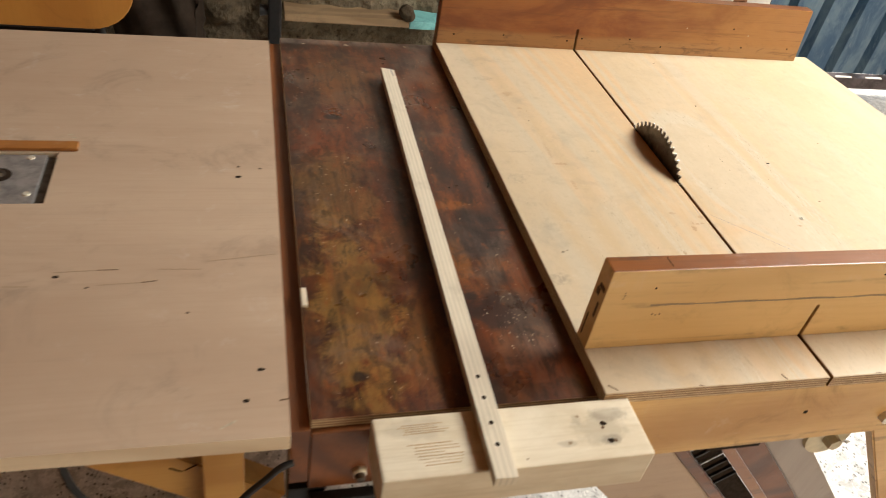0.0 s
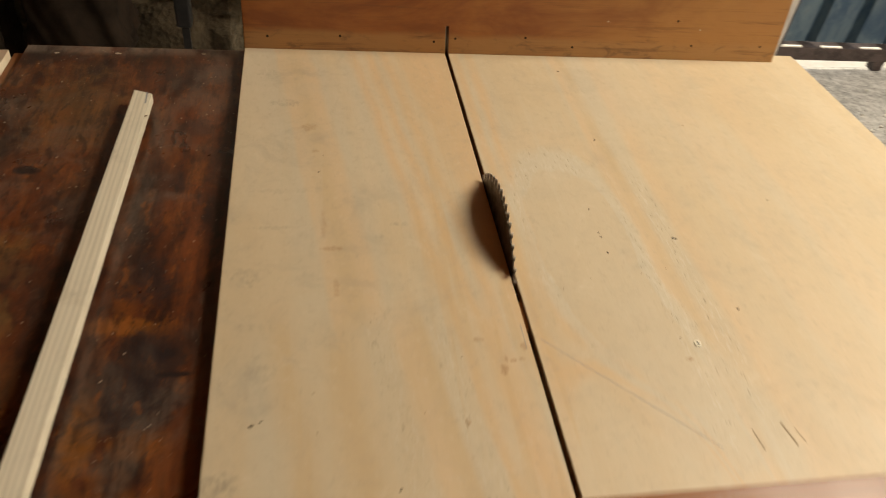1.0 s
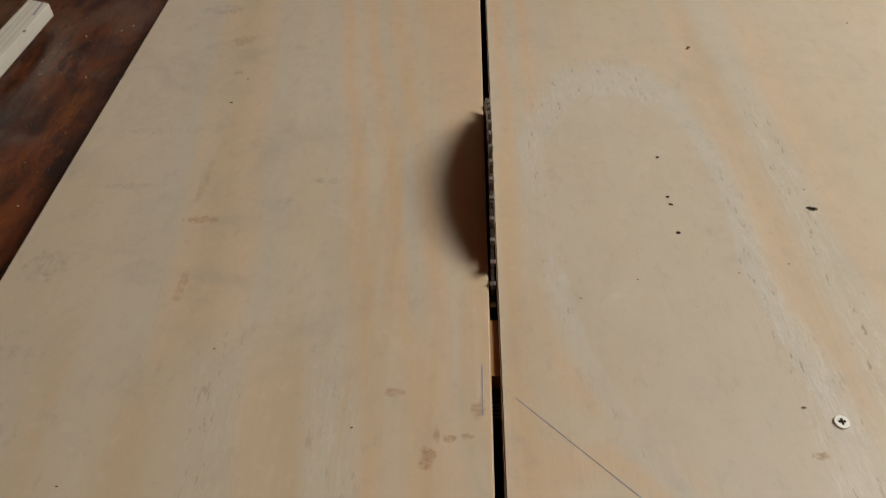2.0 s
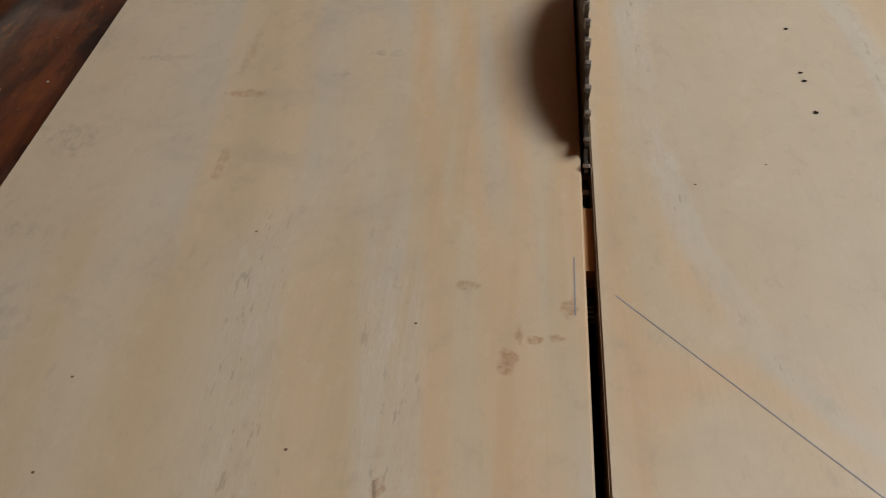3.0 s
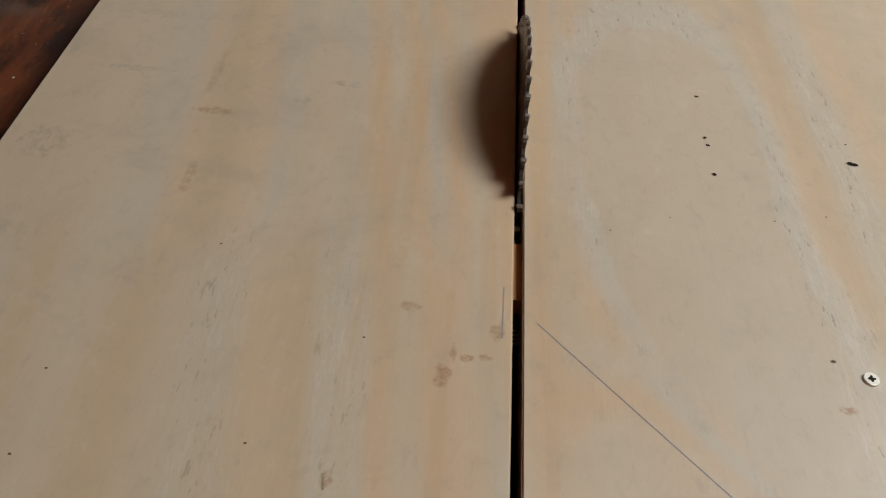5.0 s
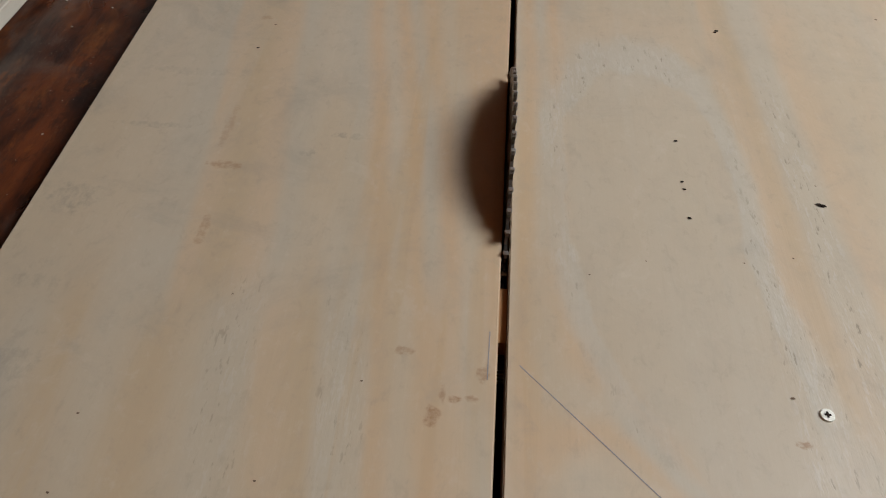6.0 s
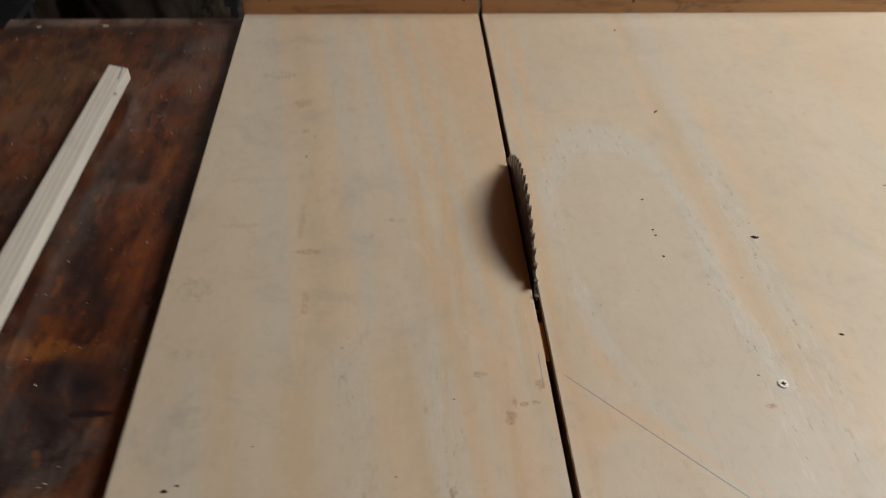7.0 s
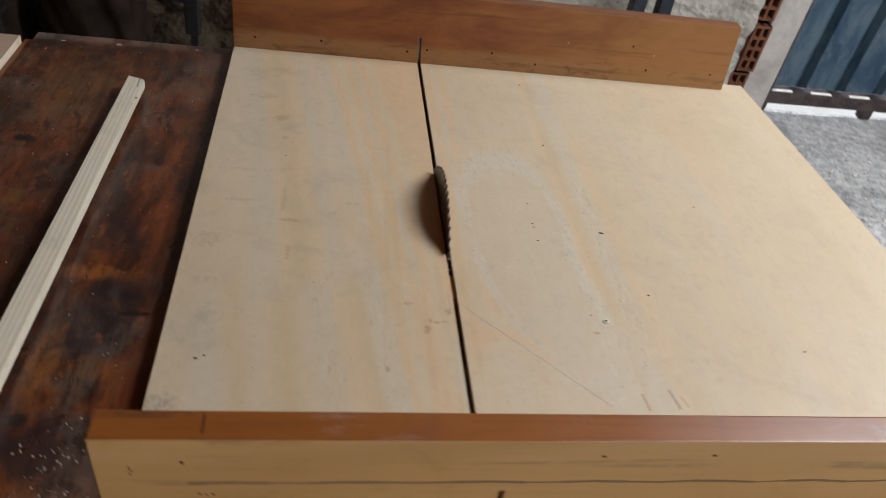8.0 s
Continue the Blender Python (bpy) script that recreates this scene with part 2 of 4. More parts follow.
    uneven = w.step(w.noise(w.scaled((1, 1, 1), (3, 3, 3)), 330.0, 4.0, 0.7), 0.35, 0.62, 0.2, 1.0)
    for cx, cy, rx, ry, amount in ((-0.157, -0.362, 0.011, 0.0035, 0.42), (-0.044, -0.473, 0.0045, 0.003, 0.45), (-0.029, -0.504, 0.0035, 0.006, 0.60),
                                   (-0.025, -0.494, 0.0018, 0.005, 0.45), (-0.020, -0.496, 0.0035, 0.002, 0.70), (-0.013, -0.495, 0.003, 0.002, 0.5), (-0.008, -0.482, 0.003, 0.005, 0.45),
                                   (-0.175, -0.171, 0.010, 0.007, 0.34), (-0.066, -0.550, 0.0025, 0.004, 0.5), (0.128, -0.503, 0.005, 0.002, 0.55), (-0.155, -0.411, 0.003, 0.012, 0.3),
                                   (-0.164, -0.330, 0.003, 0.022, 0.22), (-0.169, -0.214, 0.004, 0.003, 0.3)):
        c = w.mix(w.math("MULTIPLY", w.math("MULTIPLY", w.blob(cx, cy, rx, ry, wob), uneven), amount * 1.25), c, stain)
    soot = (0.19, 0.17, 0.135)
    rag = w.step(w.noise(w.scaled((240.0, 120.0, 1)), 1.0, 5.0, 0.75), 0.34, 0.68, 0.0, 0.8)
    for cx, cy, rx, ry, amount in ((-0.093, -0.330, 0.011, 0.003, 0.55), (-0.240, -0.587, 0.016, 0.010, 0.75), (-0.200, -0.123, 0.018, 0.008, 0.5), (-0.228, -0.395, 0.014, 0.012, 0.45),
                                   (-0.207, -0.333, 0.022, 0.003, 0.35), (-0.114, -0.347, 0.005, 0.004, 0.45), (-0.219, -0.058, 0.014, 0.010, 0.3), (-0.214, -0.497, 0.014, 0.010, 0.3), (-0.225, -0.452, 0.016, 0.005, 0.3), (-0.20, -0.28, 0.03, 0.004, 0.25)):
        c = w.mix(w.math("MULTIPLY", w.math("MULTIPLY", w.blob(cx, cy, rx, ry, wob), rag), amount), c, soot)
    h = w.math("ADD", w.math("MULTIPLY", fibre, 0.3), w.math("MULTIPLY", torn, w.math("MULTIPLY", where, 1.0)))
    return w.finish(c, w.step(smudge, 0.3, 0.8, 0.44, 0.58), 0.0, h, 0.3, 0.0006, 0.4)


def stained_ply():
    """Old bench top, dark reddish varnish with blackened clouds that partly hold shade, painted grey haze, worn orange
    and ochre patches, knots, fine streaks and dust.
    """
    w = Nodes("stained_bench_top")
    blot = w.noise(w.scaled((1.5, 0.7, 1.0), (4, 1, 0)), 8.5, 6.0, 0.68, 0.4)
    blot2 = w.noise(w.scaled((1.8, 0.7, 1.0), (9, 5, 0)), 16.0, 6.0, 0.72, 0.3)
    streak = w.noise(w.scaled((130.0, 6.0, 10.0)), 1.0, 4.0, 0.7)
    fine = w.noise(w.scaled((2.2, 0.8, 1.0), (1, 8, 0)), 46.0, 5.0, 0.7, 0.3)
    c = w.mix(w.step(blot, 0.38, 0.62), (0.022, 0.009, 0.006), (0.112, 0.029, 0.009))
    c = w.mix(w.step(blot2, 0.50, 0.68, 0.0, 0.5), c, (0.21, 0.072, 0.018))
    wob = w.math("MULTIPLY", w.math("SUBTRACT", w.noise(w.scaled((1, 1, 1)), 28.0, 8.0, 0.78, 0.6), 0.5), 3.4)
    # worn and thinly varnished patches
    for cx, cy, rx, ry, amount, worn in ((-0.465, -0.60, 0.045, 0.15, 0.55, (0.30, 0.170, 0.045)), (-0.46, -0.40, 0.05, 0.10, 0.50, (0.22, 0.120, 0.040)), (-0.42, -0.12, 0.06, 0.10, 0.45, (0.19, 0.090, 0.030)),
                                         (-0.40, -0.66, 0.03, 0.07, 0.4, (0.26, 0.13, 0.036)), (-0.300, -0.655, 0.035, 0.05, 0.5, (0.22, 0.105, 0.055)), (-0.28, -0.70, 0.04, 0.02, 0.5, (0.27, 0.065, 0.02)),
                                         (-0.335, -0.53, 0.014, 0.045, 0.55, (0.30, 0.105, 0.016)), (-0.300, -0.540, 0.022, 0.014, 0.5, (0.28, 0.090, 0.014)), (-0.280, -0.570, 0.012, 0.05, 0.45, (0.20, 0.060, 0.014)),
                                         (-0.316, -0.432, 0.034, 0.012, 0.5, (0.32, 0.105, 0.016)), (-0.292, -0.440, 0.012, 0.016, 0.4, (0.28, 0.08, 0.014)), (-0.284, -0.34, 0.010, 0.11, 0.50, (0.19, 0.050, 0.014)), (-0.325, -0.40, 0.012, 0.05, 0.35, (0.22, 0.07, 0.016)),
                                         (-0.480, -0.295, 0.03, 0.03, 0.45, (0.20, 0.045, 0.012)), (-0.345, -0.22, 0.01, 0.12, 0.4, (0.17, 0.05, 0.014)), (-0.40, -0.50, 0.03, 0.05, 0.35, (0.18, 0.07, 0.02))):
        c = w.mix(w.math("MULTIPLY", w.math("MULTIPLY", w.blob(cx, cy, rx, ry, wob), w.step(fine, 0.30, 0.58, 0.45, 1.0)), amount), c, worn)
    # blackened clouds; the two nearest the front also paint in shade
    for cx, cy, rx, ry, amount in ((-0.306, -0.500, 0.040, 0.040, 0.85), (-0.300, -0.455, 0.026, 0.018, 0.8), (-0.310, -0.380, 0.028, 0.035, 0.75), (-0.312, -0.615, 0.050, 0.038, 0.85), (-0.352, -0.600, 0.03, 0.03, 0.8),
                                   (-0.315, -0.250, 0.024, 0.040, 0.45), (-0.295, -0.150, 0.020, 0.020, 0.5), (-0.423, -0.372, 0.022, 0.028, 0.45), (-0.300, -0.04, 0.04, 0.03, 0.5), (-0.40, -0.28, 0.03, 0.05, 0.35)):
        c = w.mix(w.math("MULTIPLY", w.blob(cx, cy, rx, ry, wob), amount), c, (0.020, 0.014, 0.014))
    # grey patches that paint the varnish's hazy reflection into the colour
    painted_haze = w.noise(w.scaled((1.0, 0.8, 1.0), (14, 2, 0)), 12.0, 6.0, 0.7, 0.7)
    c = w.mix(w.step(painted_haze, 0.47, 0.64, 0.0, 0.5), c, (0.115, 0.083, 0.062))
    c = w.mix(w.step(streak, 0.45, 0.70, 0.0, 0.45), c, (0.026, 0.010, 0.007))
    c = w.mix(w.step(streak, 0.42, 0.28, 0.0, 0.30), c, (0.20, 0.066, 0.020))
    c = w.mix(w.step(fine, 0.50, 0.64, 0.0, 0.62), c, (0.013, 0.007, 0.006))
    c = w.mix(w.step(fine, 0.43, 0.31, 0.0, 0.42), c, (0.25, 0.078, 0.018))
    # knots and a short dark crack
    knot_wob = w.math("MULTIPLY", wob, 0.45)
    for cx, cy, rx, ry, amount in ((-0.445, -0.226, 0.016, 0.008, 0.9), (-0.278, -0.482, 0.016, 0.003, 0.95), (-0.338, -0.592, 0.010, 0.009, 0.85), (-0.468, -0.692, 0.010, 0.007, 0.8), (-0.285, -0.461, 0.010, 0.006, 0.7), (-0.452, -0.575, 0.014, 0.018, 0.4)):
        c = w.mix(w.math("MULTIPLY", w.blob(cx, cy, rx, ry, knot_wob), amount), c, (0.012, 0.009, 0.009))
    for cx, cy, rx, ry in ((-0.450, -0.582, 0.026, 0.034), (-0.449, -0.690, 0.012, 0.013), (-0.296, -0.455, 0.022, 0.020), (-0.445, -0.226, 0.024, 0.016)):
        c = w.mix(w.math("MULTIPLY", w.blob(cx, cy, rx, ry, knot_wob, 0.35), 0.35), c, (0.032, 0.017, 0.012))
    _, yy, _ = w.xyz()
    rim = w.math("MULTIPLY", w.step(yy, -0.002, 0.016), w.step(blot2, 0.35, 0.55))
    c = w.mix(w.math("MULTIPLY", rim, 0.45), c, (0.27, 0.21, 0.16))
    dust = w.noise(w.scaled((1, 1, 1)), 520.0, 2.0, 0.6)
    dusty = w.noise(w.scaled((1, 1, 1), (2, 2, 2)), 11.0, 4.0, 0.6)
    d = w.math("MULTIPLY", w.step(dust, 0.62, 0.72), w.step(dusty, 0.48, 0.7))
    c = w.mix(w.math("MULTIPLY", d, 0.3), c, (0.40, 0.34, 0.26))
    h = w.math("ADD", w.math("MULTIPLY", streak, 0.6), w.math("MULTIPLY", blot2, 0.8))
    return w.finish(c, w.step(dusty, 0.3, 0.7, 0.26, 0.44), 0.0, h, 0.5, 0.0012, 0.6, 0.12, 0.26)


def ply_edge():
    """Cut edge of plywood: thin veneers one on another."""
    w = Nodes("plywood_edge")
    _, _, z = w.xyz()
    wob = w.noise(w.scaled((6, 6, 6)), 1.0, 3.0)
    v = w.math("ADD", w.math("MULTIPLY", z, 1900.0), w.math("MULTIPLY", wob, 2.2))
    lay = w.math("MULTIPLY_ADD", w.math("SINE", v), 0.5, 0.5)
    c = w.mix(w.step(lay, 0.3, 0.7), (0.58, 0.44, 0.28), (0.27, 0.16, 0.08))
    spot = w.noise(w.scaled((60, 60, 200)), 1.0, 3.0)
    c = w.mix(w.step(spot, 0.5, 0.8, 0.0, 0.5), c, (0.16, 0.10, 0.06))
    return w.finish(c, 0.75, 0.0, lay, 0.4, 0.001, 0.3)


def flecked_floor():
    """Worn grey concrete with exposed pale and black chips, dust and wet-looking patches."""
    w = Nodes("flecked_concrete")
    chips = w.voronoi(w.scaled((1, 1, 1)), 120.0, "F1", "Color")
    near = w.voronoi(w.scaled((1, 1, 1)), 120.0)
    cr = w.t.nodes.new("ShaderNodeSeparateColor")
    w.put(cr.inputs[0], chips)
    big = w.noise(w.scaled((1, 1, 1)), 2.3, 6.0, 0.65, 0.6)
    mid = w.noise(w.scaled((1, 1, 1)), 17.0, 5.0, 0.7, 0.4)
    c = w.mix(w.step(mid, 0.35, 0.7), (0.34, 0.335, 0.325), (0.62, 0.61, 0.59))
    c = w.mix(w.math("MULTIPLY", w.step(cr.outputs[0], 0.60, 0.64, 0.0, 0.8), w.step(near, 0.45, 0.30)), c, (0.045, 0.042, 0.04))
    c = w.mix(w.math("MULTIPLY", w.step(cr.outputs[1], 0.70, 0.76, 0.0, 0.6), w.step(near, 0.55, 0.35)), c, (0.66, 0.64, 0.60))
    crust = w.noise(w.scaled((1, 1, 1), (3, 8, 0)), 32.0, 6.0, 0.78, 0.5)
    c = w.mix(w.step(crust, 0.52, 0.58, 0.0, 0.6), c, (0.72, 0.71, 0.69))
    c = w.mix(w.step(crust, 0.44, 0.38, 0.0, 0.6), c, (0.15, 0.145, 0.14))
    c = w.mix(w.step(big, 0.45, 0.75, 0.0, 0.35), c, (0.66, 0.65, 0.63))
    c = w.mix(w.step(big, 0.30, 0.44, 0.5, 0.0), c, (0.15, 0.145, 0.14))
    h = w.math("ADD", mid, w.math("MULTIPLY", cr.outputs[0], 0.5))
    return w.finish(c, w.step(big, 0.3, 0.7, 0.35, 0.8), 0.0, h, 0.6, 0.004, 0.5)


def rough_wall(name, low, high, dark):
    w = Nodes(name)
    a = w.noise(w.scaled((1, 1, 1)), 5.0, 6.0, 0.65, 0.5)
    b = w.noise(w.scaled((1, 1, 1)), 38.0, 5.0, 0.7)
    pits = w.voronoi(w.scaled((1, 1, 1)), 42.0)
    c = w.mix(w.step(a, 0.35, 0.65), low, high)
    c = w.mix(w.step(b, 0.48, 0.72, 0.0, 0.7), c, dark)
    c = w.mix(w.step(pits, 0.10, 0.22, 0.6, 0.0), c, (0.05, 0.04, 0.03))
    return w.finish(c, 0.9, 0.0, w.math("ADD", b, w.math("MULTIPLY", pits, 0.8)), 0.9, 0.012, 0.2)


def plain(name, colour, rough=0.6, metal=0.0, vary=0.25, scale=30.0, bump=0.2, spec=0.5, worn=None):
    w = Nodes(name)
    a = w.noise(w.scaled((1, 1, 1)), scale, 5.0, 0.65, 0.3)
    b = w.noise(w.scaled((1, 1, 1)), scale * 9, 3.0, 0.6)
    dark = tuple(k * (1 - 2.2 * vary) if vary < 0.4 else k * 0.2 for k in colour)
    c = w.mix(w.step(a, 0.35, 0.72), colour, dark)
    if worn:
        c = w.mix(w.step(b, 0.55, 0.75, 0.0, 0.6), c, worn)
    return w.finish(c, w.step(a, 0.3, 0.7, max(rough - 0.1, 0.05), min(rough + 0.12, 1.0)), metal, b, bump, 0.001, spec)


def gate_paint():
    """Blue-grey sheet metal, chalky and scuffed, with rust low down."""
    w = Nodes("scuffed_blue_sheet_metal")
    a = w.noise(w.scaled((1.0, 1.0, 0.5)), 9.0, 6.0, 0.68, 0.6)
    b = w.noise(w.scaled((1.0, 1.0, 0.35)), 46.0, 5.0, 0.7)
    c = w.mix(w.step(a, 0.35, 0.65), (0.022, 0.054, 0.096), (0.080, 0.122, 0.155))
    c = w.mix(w.step(b, 0.55, 0.75, 0.0, 0.6), c, (0.165, 0.195, 0.21))
    c = w.mix(w.step(a, 0.66, 0.8, 0.0, 0.6), c, (0.13, 0.065, 0.04))
    return w.finish(c, 0.55, 0.0, b, 0.3, 0.001, 0.4)


SLED = sled_ply()
STAINED = stained_ply()
EDGE = ply_edge()
HONEY = wood("honey_fence_face", (0.72, 0.495, 0.225), (0.55, 0.34, 0.13), 0, 8.0, 2.6, (0.16, 0.10, 0.05), 0.4, 0.5, 0.05, 0.65, 0.4, 2.0, 0.4, 0.3, 0.2)
FENCE_FAR = wood("deep_varnished_fence_wood", (0.39, 0.168, 0.040), (0.20, 0.058, 0.012), 0, 5.0, 2.6, (0.09, 0.035, 0.012), 0.5, 0.36, 0.12, 0.95, 0.5, 5.0, 0.65, 0.25, 0.12)
def fence_face():
    """Varnished fence: red and deep at the top and one end, paler at the other for painted light, rubbed to honey low
    down, with dirty streaks along the grain.
    """
    w = Nodes("rubbed_and_lit_varnish_fence")
    x, _, z = w.xyz()
    broad = w.noise(w.scaled((0.6, 1.0, 1.6)), 9.0, 5.0, 0.65, 0.5)
    streak = w.noise(w.scaled((5.0, 40.0, 95.0)), 1.0, 4.0, 0.65, 0.3)
    fibre = w.noise(w.scaled((14.0, 60.0, 420.0)), 1.0, 3.0, 0.7)
    wob = w.math("MULTIPLY", w.math("SUBTRACT", broad, 0.5), 0.9)
    c = w.mix(w.step(broad, 0.36, 0.64), (0.185, 0.050, 0.011), (0.31, 0.110, 0.026))
    # honey grows towards one end: the fall of light put into the colour
    honey = w.step(w.math("ADD", w.math("MULTIPLY", x, 1.6), wob), 0.0, 0.62, 0.0, 0.75)
    c = w.mix(honey, c, (0.40, 0.205, 0.066))
    low = w.step(w.math("ADD", z, w.math("MULTIPLY", wob, 0.030)), 0.046, 0.034, 0.0, 0.75)
    c = w.mix(low, c, (0.36, 0.19, 0.070))
    c = w.mix(w.step(streak, 0.54, 0.68, 0.0, 0.55), c, (0.13, 0.045, 0.014))
    c = w.mix(w.step(fibre, 0.5, 0.75, 0.0, 0.3), c, (0.16, 0.06, 0.02))
    dirt = w.noise(w.scaled((1.2, 1, 2.5), (4, 2, 1)), 24.0, 5.0, 0.7, 0.6)
    c = w.mix(w.math("MULTIPLY", w.step(dirt, 0.52, 0.68, 0.0, 0.6), w.step(z, 0.055, 0.03)), c, (0.10, 0.05, 0.025))
    return w.finish(c, w.step(dirt, 0.3, 0.7, 0.30, 0.5), 0.0, fibre, 0.25, 0.0006, 0.5, 0.1)


FENCE_FACE = fence_face()
FENCE_TOP = wood("rubbed_red_varnish", (0.25, 0.082, 0.015), (0.115, 0.034, 0.006), 0, 6.0, 2.6, (0.08, 0.035, 0.016), 0.6, 0.34, 0.0, 0.95, 0.5, 15.0, 0.8, 0.3, 0.2)
SPLIT_WOOD = wood("fresh_split_wood", (0.55, 0.30, 0.12), (0.42, 0.20, 0.07), 0, 6.0, 3.0, (0.2, 0.1, 0.05), 0.3, 0.6, 0.0, 0.7, 0.4, 17.0)
APRON = wood("honey_pine", (0.68, 0.445, 0.185), (0.44, 0.235, 0.075), 0, 9.0, 2.6, (0.12, 0.07, 0.03), 0.45, 0.55, 0.05, 0.85, 0.4, 3.0, 0.5, 0.35, 0.2)
BROWN = wood("brown_stained_frame_wood", (0.20, 0.064, 0.014), (0.070, 0.021, 0.006), 1, 14.0, 3.0, (0.03, 0.018, 0.012), 0.6, 0.45, 0.05, 0.8, 0.5, 4.0)
PINK_PLY = wood("pinkish_plywood", (0.48, 0.365, 0.265), (0.375, 0.265, 0.185), 0, 3.0, 2.4, (0.20, 0.155, 0.12), 0.6, 0.55, 0.0, 0.75, 0.4, 6.0, 0.07, 0.3, 0.3)
PINE = wood("raw_pine", (0.66, 0.59, 0.46), (0.50, 0.42, 0.31), 1, 16.0, 9.0, (0.33, 0.31, 0.26), 0.25, 0.6, 0.0, 0.8, 0.35, 7.0, 0.6, 0.45)
def block_pine():
    """Raw pine with smoky grey stains round its dark knots."""
    w = Nodes("raw_pine_block")
    fibre = w.noise(w.scaled((8.0, 190.0, 190.0)), 1.0, 3.0, 0.7)
    broad = w.noise(w.scaled((1.0, 2.5, 2.5)), 9.0, 5.0, 0.65, 0.5)
    c = w.mix(w.step(broad, 0.35, 0.68), (0.67, 0.605, 0.475), (0.56, 0.48, 0.345))
    c = w.mix(w.step(fibre, 0.45, 0.75, 0.0, 0.4), c, (0.47, 0.385, 0.26))
    wob = w.math("MULTIPLY", w.math("SUBTRACT", w.noise(w.scaled((1, 1, 1)), 70.0, 4.0, 0.65), 0.5), 1.6)
    # the thing stands at x -0.36, y -0.45
    for cx, cy, rx, ry, amount in ((0.105, -0.312, 0.020, 0.009, 0.4), (0.095, -0.327, 0.028, 0.020, 0.28), (0.099, -0.340, 0.012, 0.006, 0.45), (0.058, -0.339, 0.010, 0.004, 0.3), (0.075, -0.314, 0.006, 0.006, 0.25), (-0.07, -0.31, 0.03, 0.014, 0.2)):
        c = w.mix(w.math("MULTIPLY", w.blob(cx, cy, rx, ry, wob), amount), c, (0.16, 0.14, 0.11))
    return w.finish(c, 0.62, 0.0, fibre, 0.3, 0.0006, 0.35)


PINE_BLOCK = block_pine()
ORANGE = wood("orange_varnished_wood", (0.56, 0.255, 0.05), (0.42, 0.165, 0.03), 2, 6.0, 2.0, (0.12, 0.06, 0.02), 0.3, 0.4, 0.1, 0.6, 0.5, 9.0)
BRACE = wood("yellow_pine_brace", (0.55, 0.31, 0.085), (0.40, 0.19, 0.04), 0, 9.0, 4.0, (0.10, 0.05, 0.02), 0.5, 0.5, 0.05, 0.8, 0.4, 11.0)
def grained_batten():
    """Raw pine with even growth lines that run its whole length."""
    w = Nodes("grained_pine_batten")
    x, y, _ = w.xyz()
    u = w.math("SUBTRACT", x, w.math("MULTIPLY", y, 0.0212))
    wav = w.noise(w.scaled((20.0, 1.6, 1.0)), 2.0, 3.0, 0.6)
    line = w.math("SINE", w.math("ADD", w.math("MULTIPLY", u, 1350.0), w.math("MULTIPLY", wav, 9.0)))
    fibre = w.noise(w.scaled((600.0, 14.0, 200.0)), 1.0, 3.0, 0.7)
    c = w.mix(w.step(line, 0.0, 1.0, 0.0, 0.5), (0.64, 0.575, 0.455), (0.43, 0.39, 0.30))
    c = w.mix(w.step(fibre, 0.45, 0.75, 0.0, 0.35), c, (0.40, 0.33, 0.23))
    grime = w.noise(w.scaled((1, 1, 1)), 22.0, 5.0, 0.7)
    c = w.mix(w.step(grime, 0.52, 0.78, 0.0, 0.45), c, (0.33, 0.29, 0.22))
    return w.finish(c, 0.62, 0.0, fibre, 0.3, 0.0005, 0.35)


BATTEN = grained_batten()
WEATHERED = wood("weathered_board", (0.30, 0.205, 0.115), (0.17, 0.11, 0.06), 0, 12.0, 4.0, (0.1, 0.08, 0.06), 0.5, 0.8, 0.0, 0.8, 0.3, 12.0)
GREY_BOARD = wood("greyed_board", (0.42, 0.38, 0.35), (0.30, 0.26, 0.235), 2, 8.0, 3.0, (0.2, 0.17, 0.15), 0.4, 0.75, 0.0, 0.6, 0.3, 13.0)
FLOOR = flecked_floor()
# stone and mortar tones step darker leftwards, with that corner's shade in their colour
WALL = rough_wall("shaded_stone_wall", (0.044, 0.032, 0.019), (0.108, 0.082, 0.052), (0.024, 0.017, 0.010))
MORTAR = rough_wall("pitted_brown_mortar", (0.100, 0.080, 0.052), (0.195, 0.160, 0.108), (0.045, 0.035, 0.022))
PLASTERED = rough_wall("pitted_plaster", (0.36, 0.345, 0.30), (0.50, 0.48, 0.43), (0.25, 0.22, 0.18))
LIME = plain("white_lime_wash", (0.74, 0.72, 0.68), 0.85, 0.0, 0.08, 7.0, 0.3, 0.2, (0.55, 0.48, 0.42))
# the white lime again, greyed so the jamb's shade sits in its colour
SHADED_LIME = plain("shaded_lime_wash", (0.50, 0.475, 0.44), 0.85, 0.0, 0.16, 6.0, 0.5, 0.2, (0.40, 0.31, 0.26))
CLAY = plain("hollow_clay_brick", (0.165, 0.068, 0.036), 0.85, 0.0, 0.2, 22.0, 0.5, 0.2)
GATE = gate_paint()
RAIL = plain("rusty_rail", (0.085, 0.066, 0.064), 0.7, 0.2, 0.25, 18.0, 0.4, 0.4, (0.15, 0.12, 0.115))
STEEL = plain("saw_steel", (0.16, 0.135, 0.11), 0.42, 0.9, 0.25, 60.0, 0.1, 0.5, (0.12, 0.075, 0.045))
CARBIDE = plain("carbide", (0.56, 0.54, 0.50), 0.3, 0.9, 0.1, 90.0, 0.1)
BRASS = plain("plated_screw", (0.74, 0.70, 0.58), 0.35, 0.35, 0.1, 120.0, 0.1)
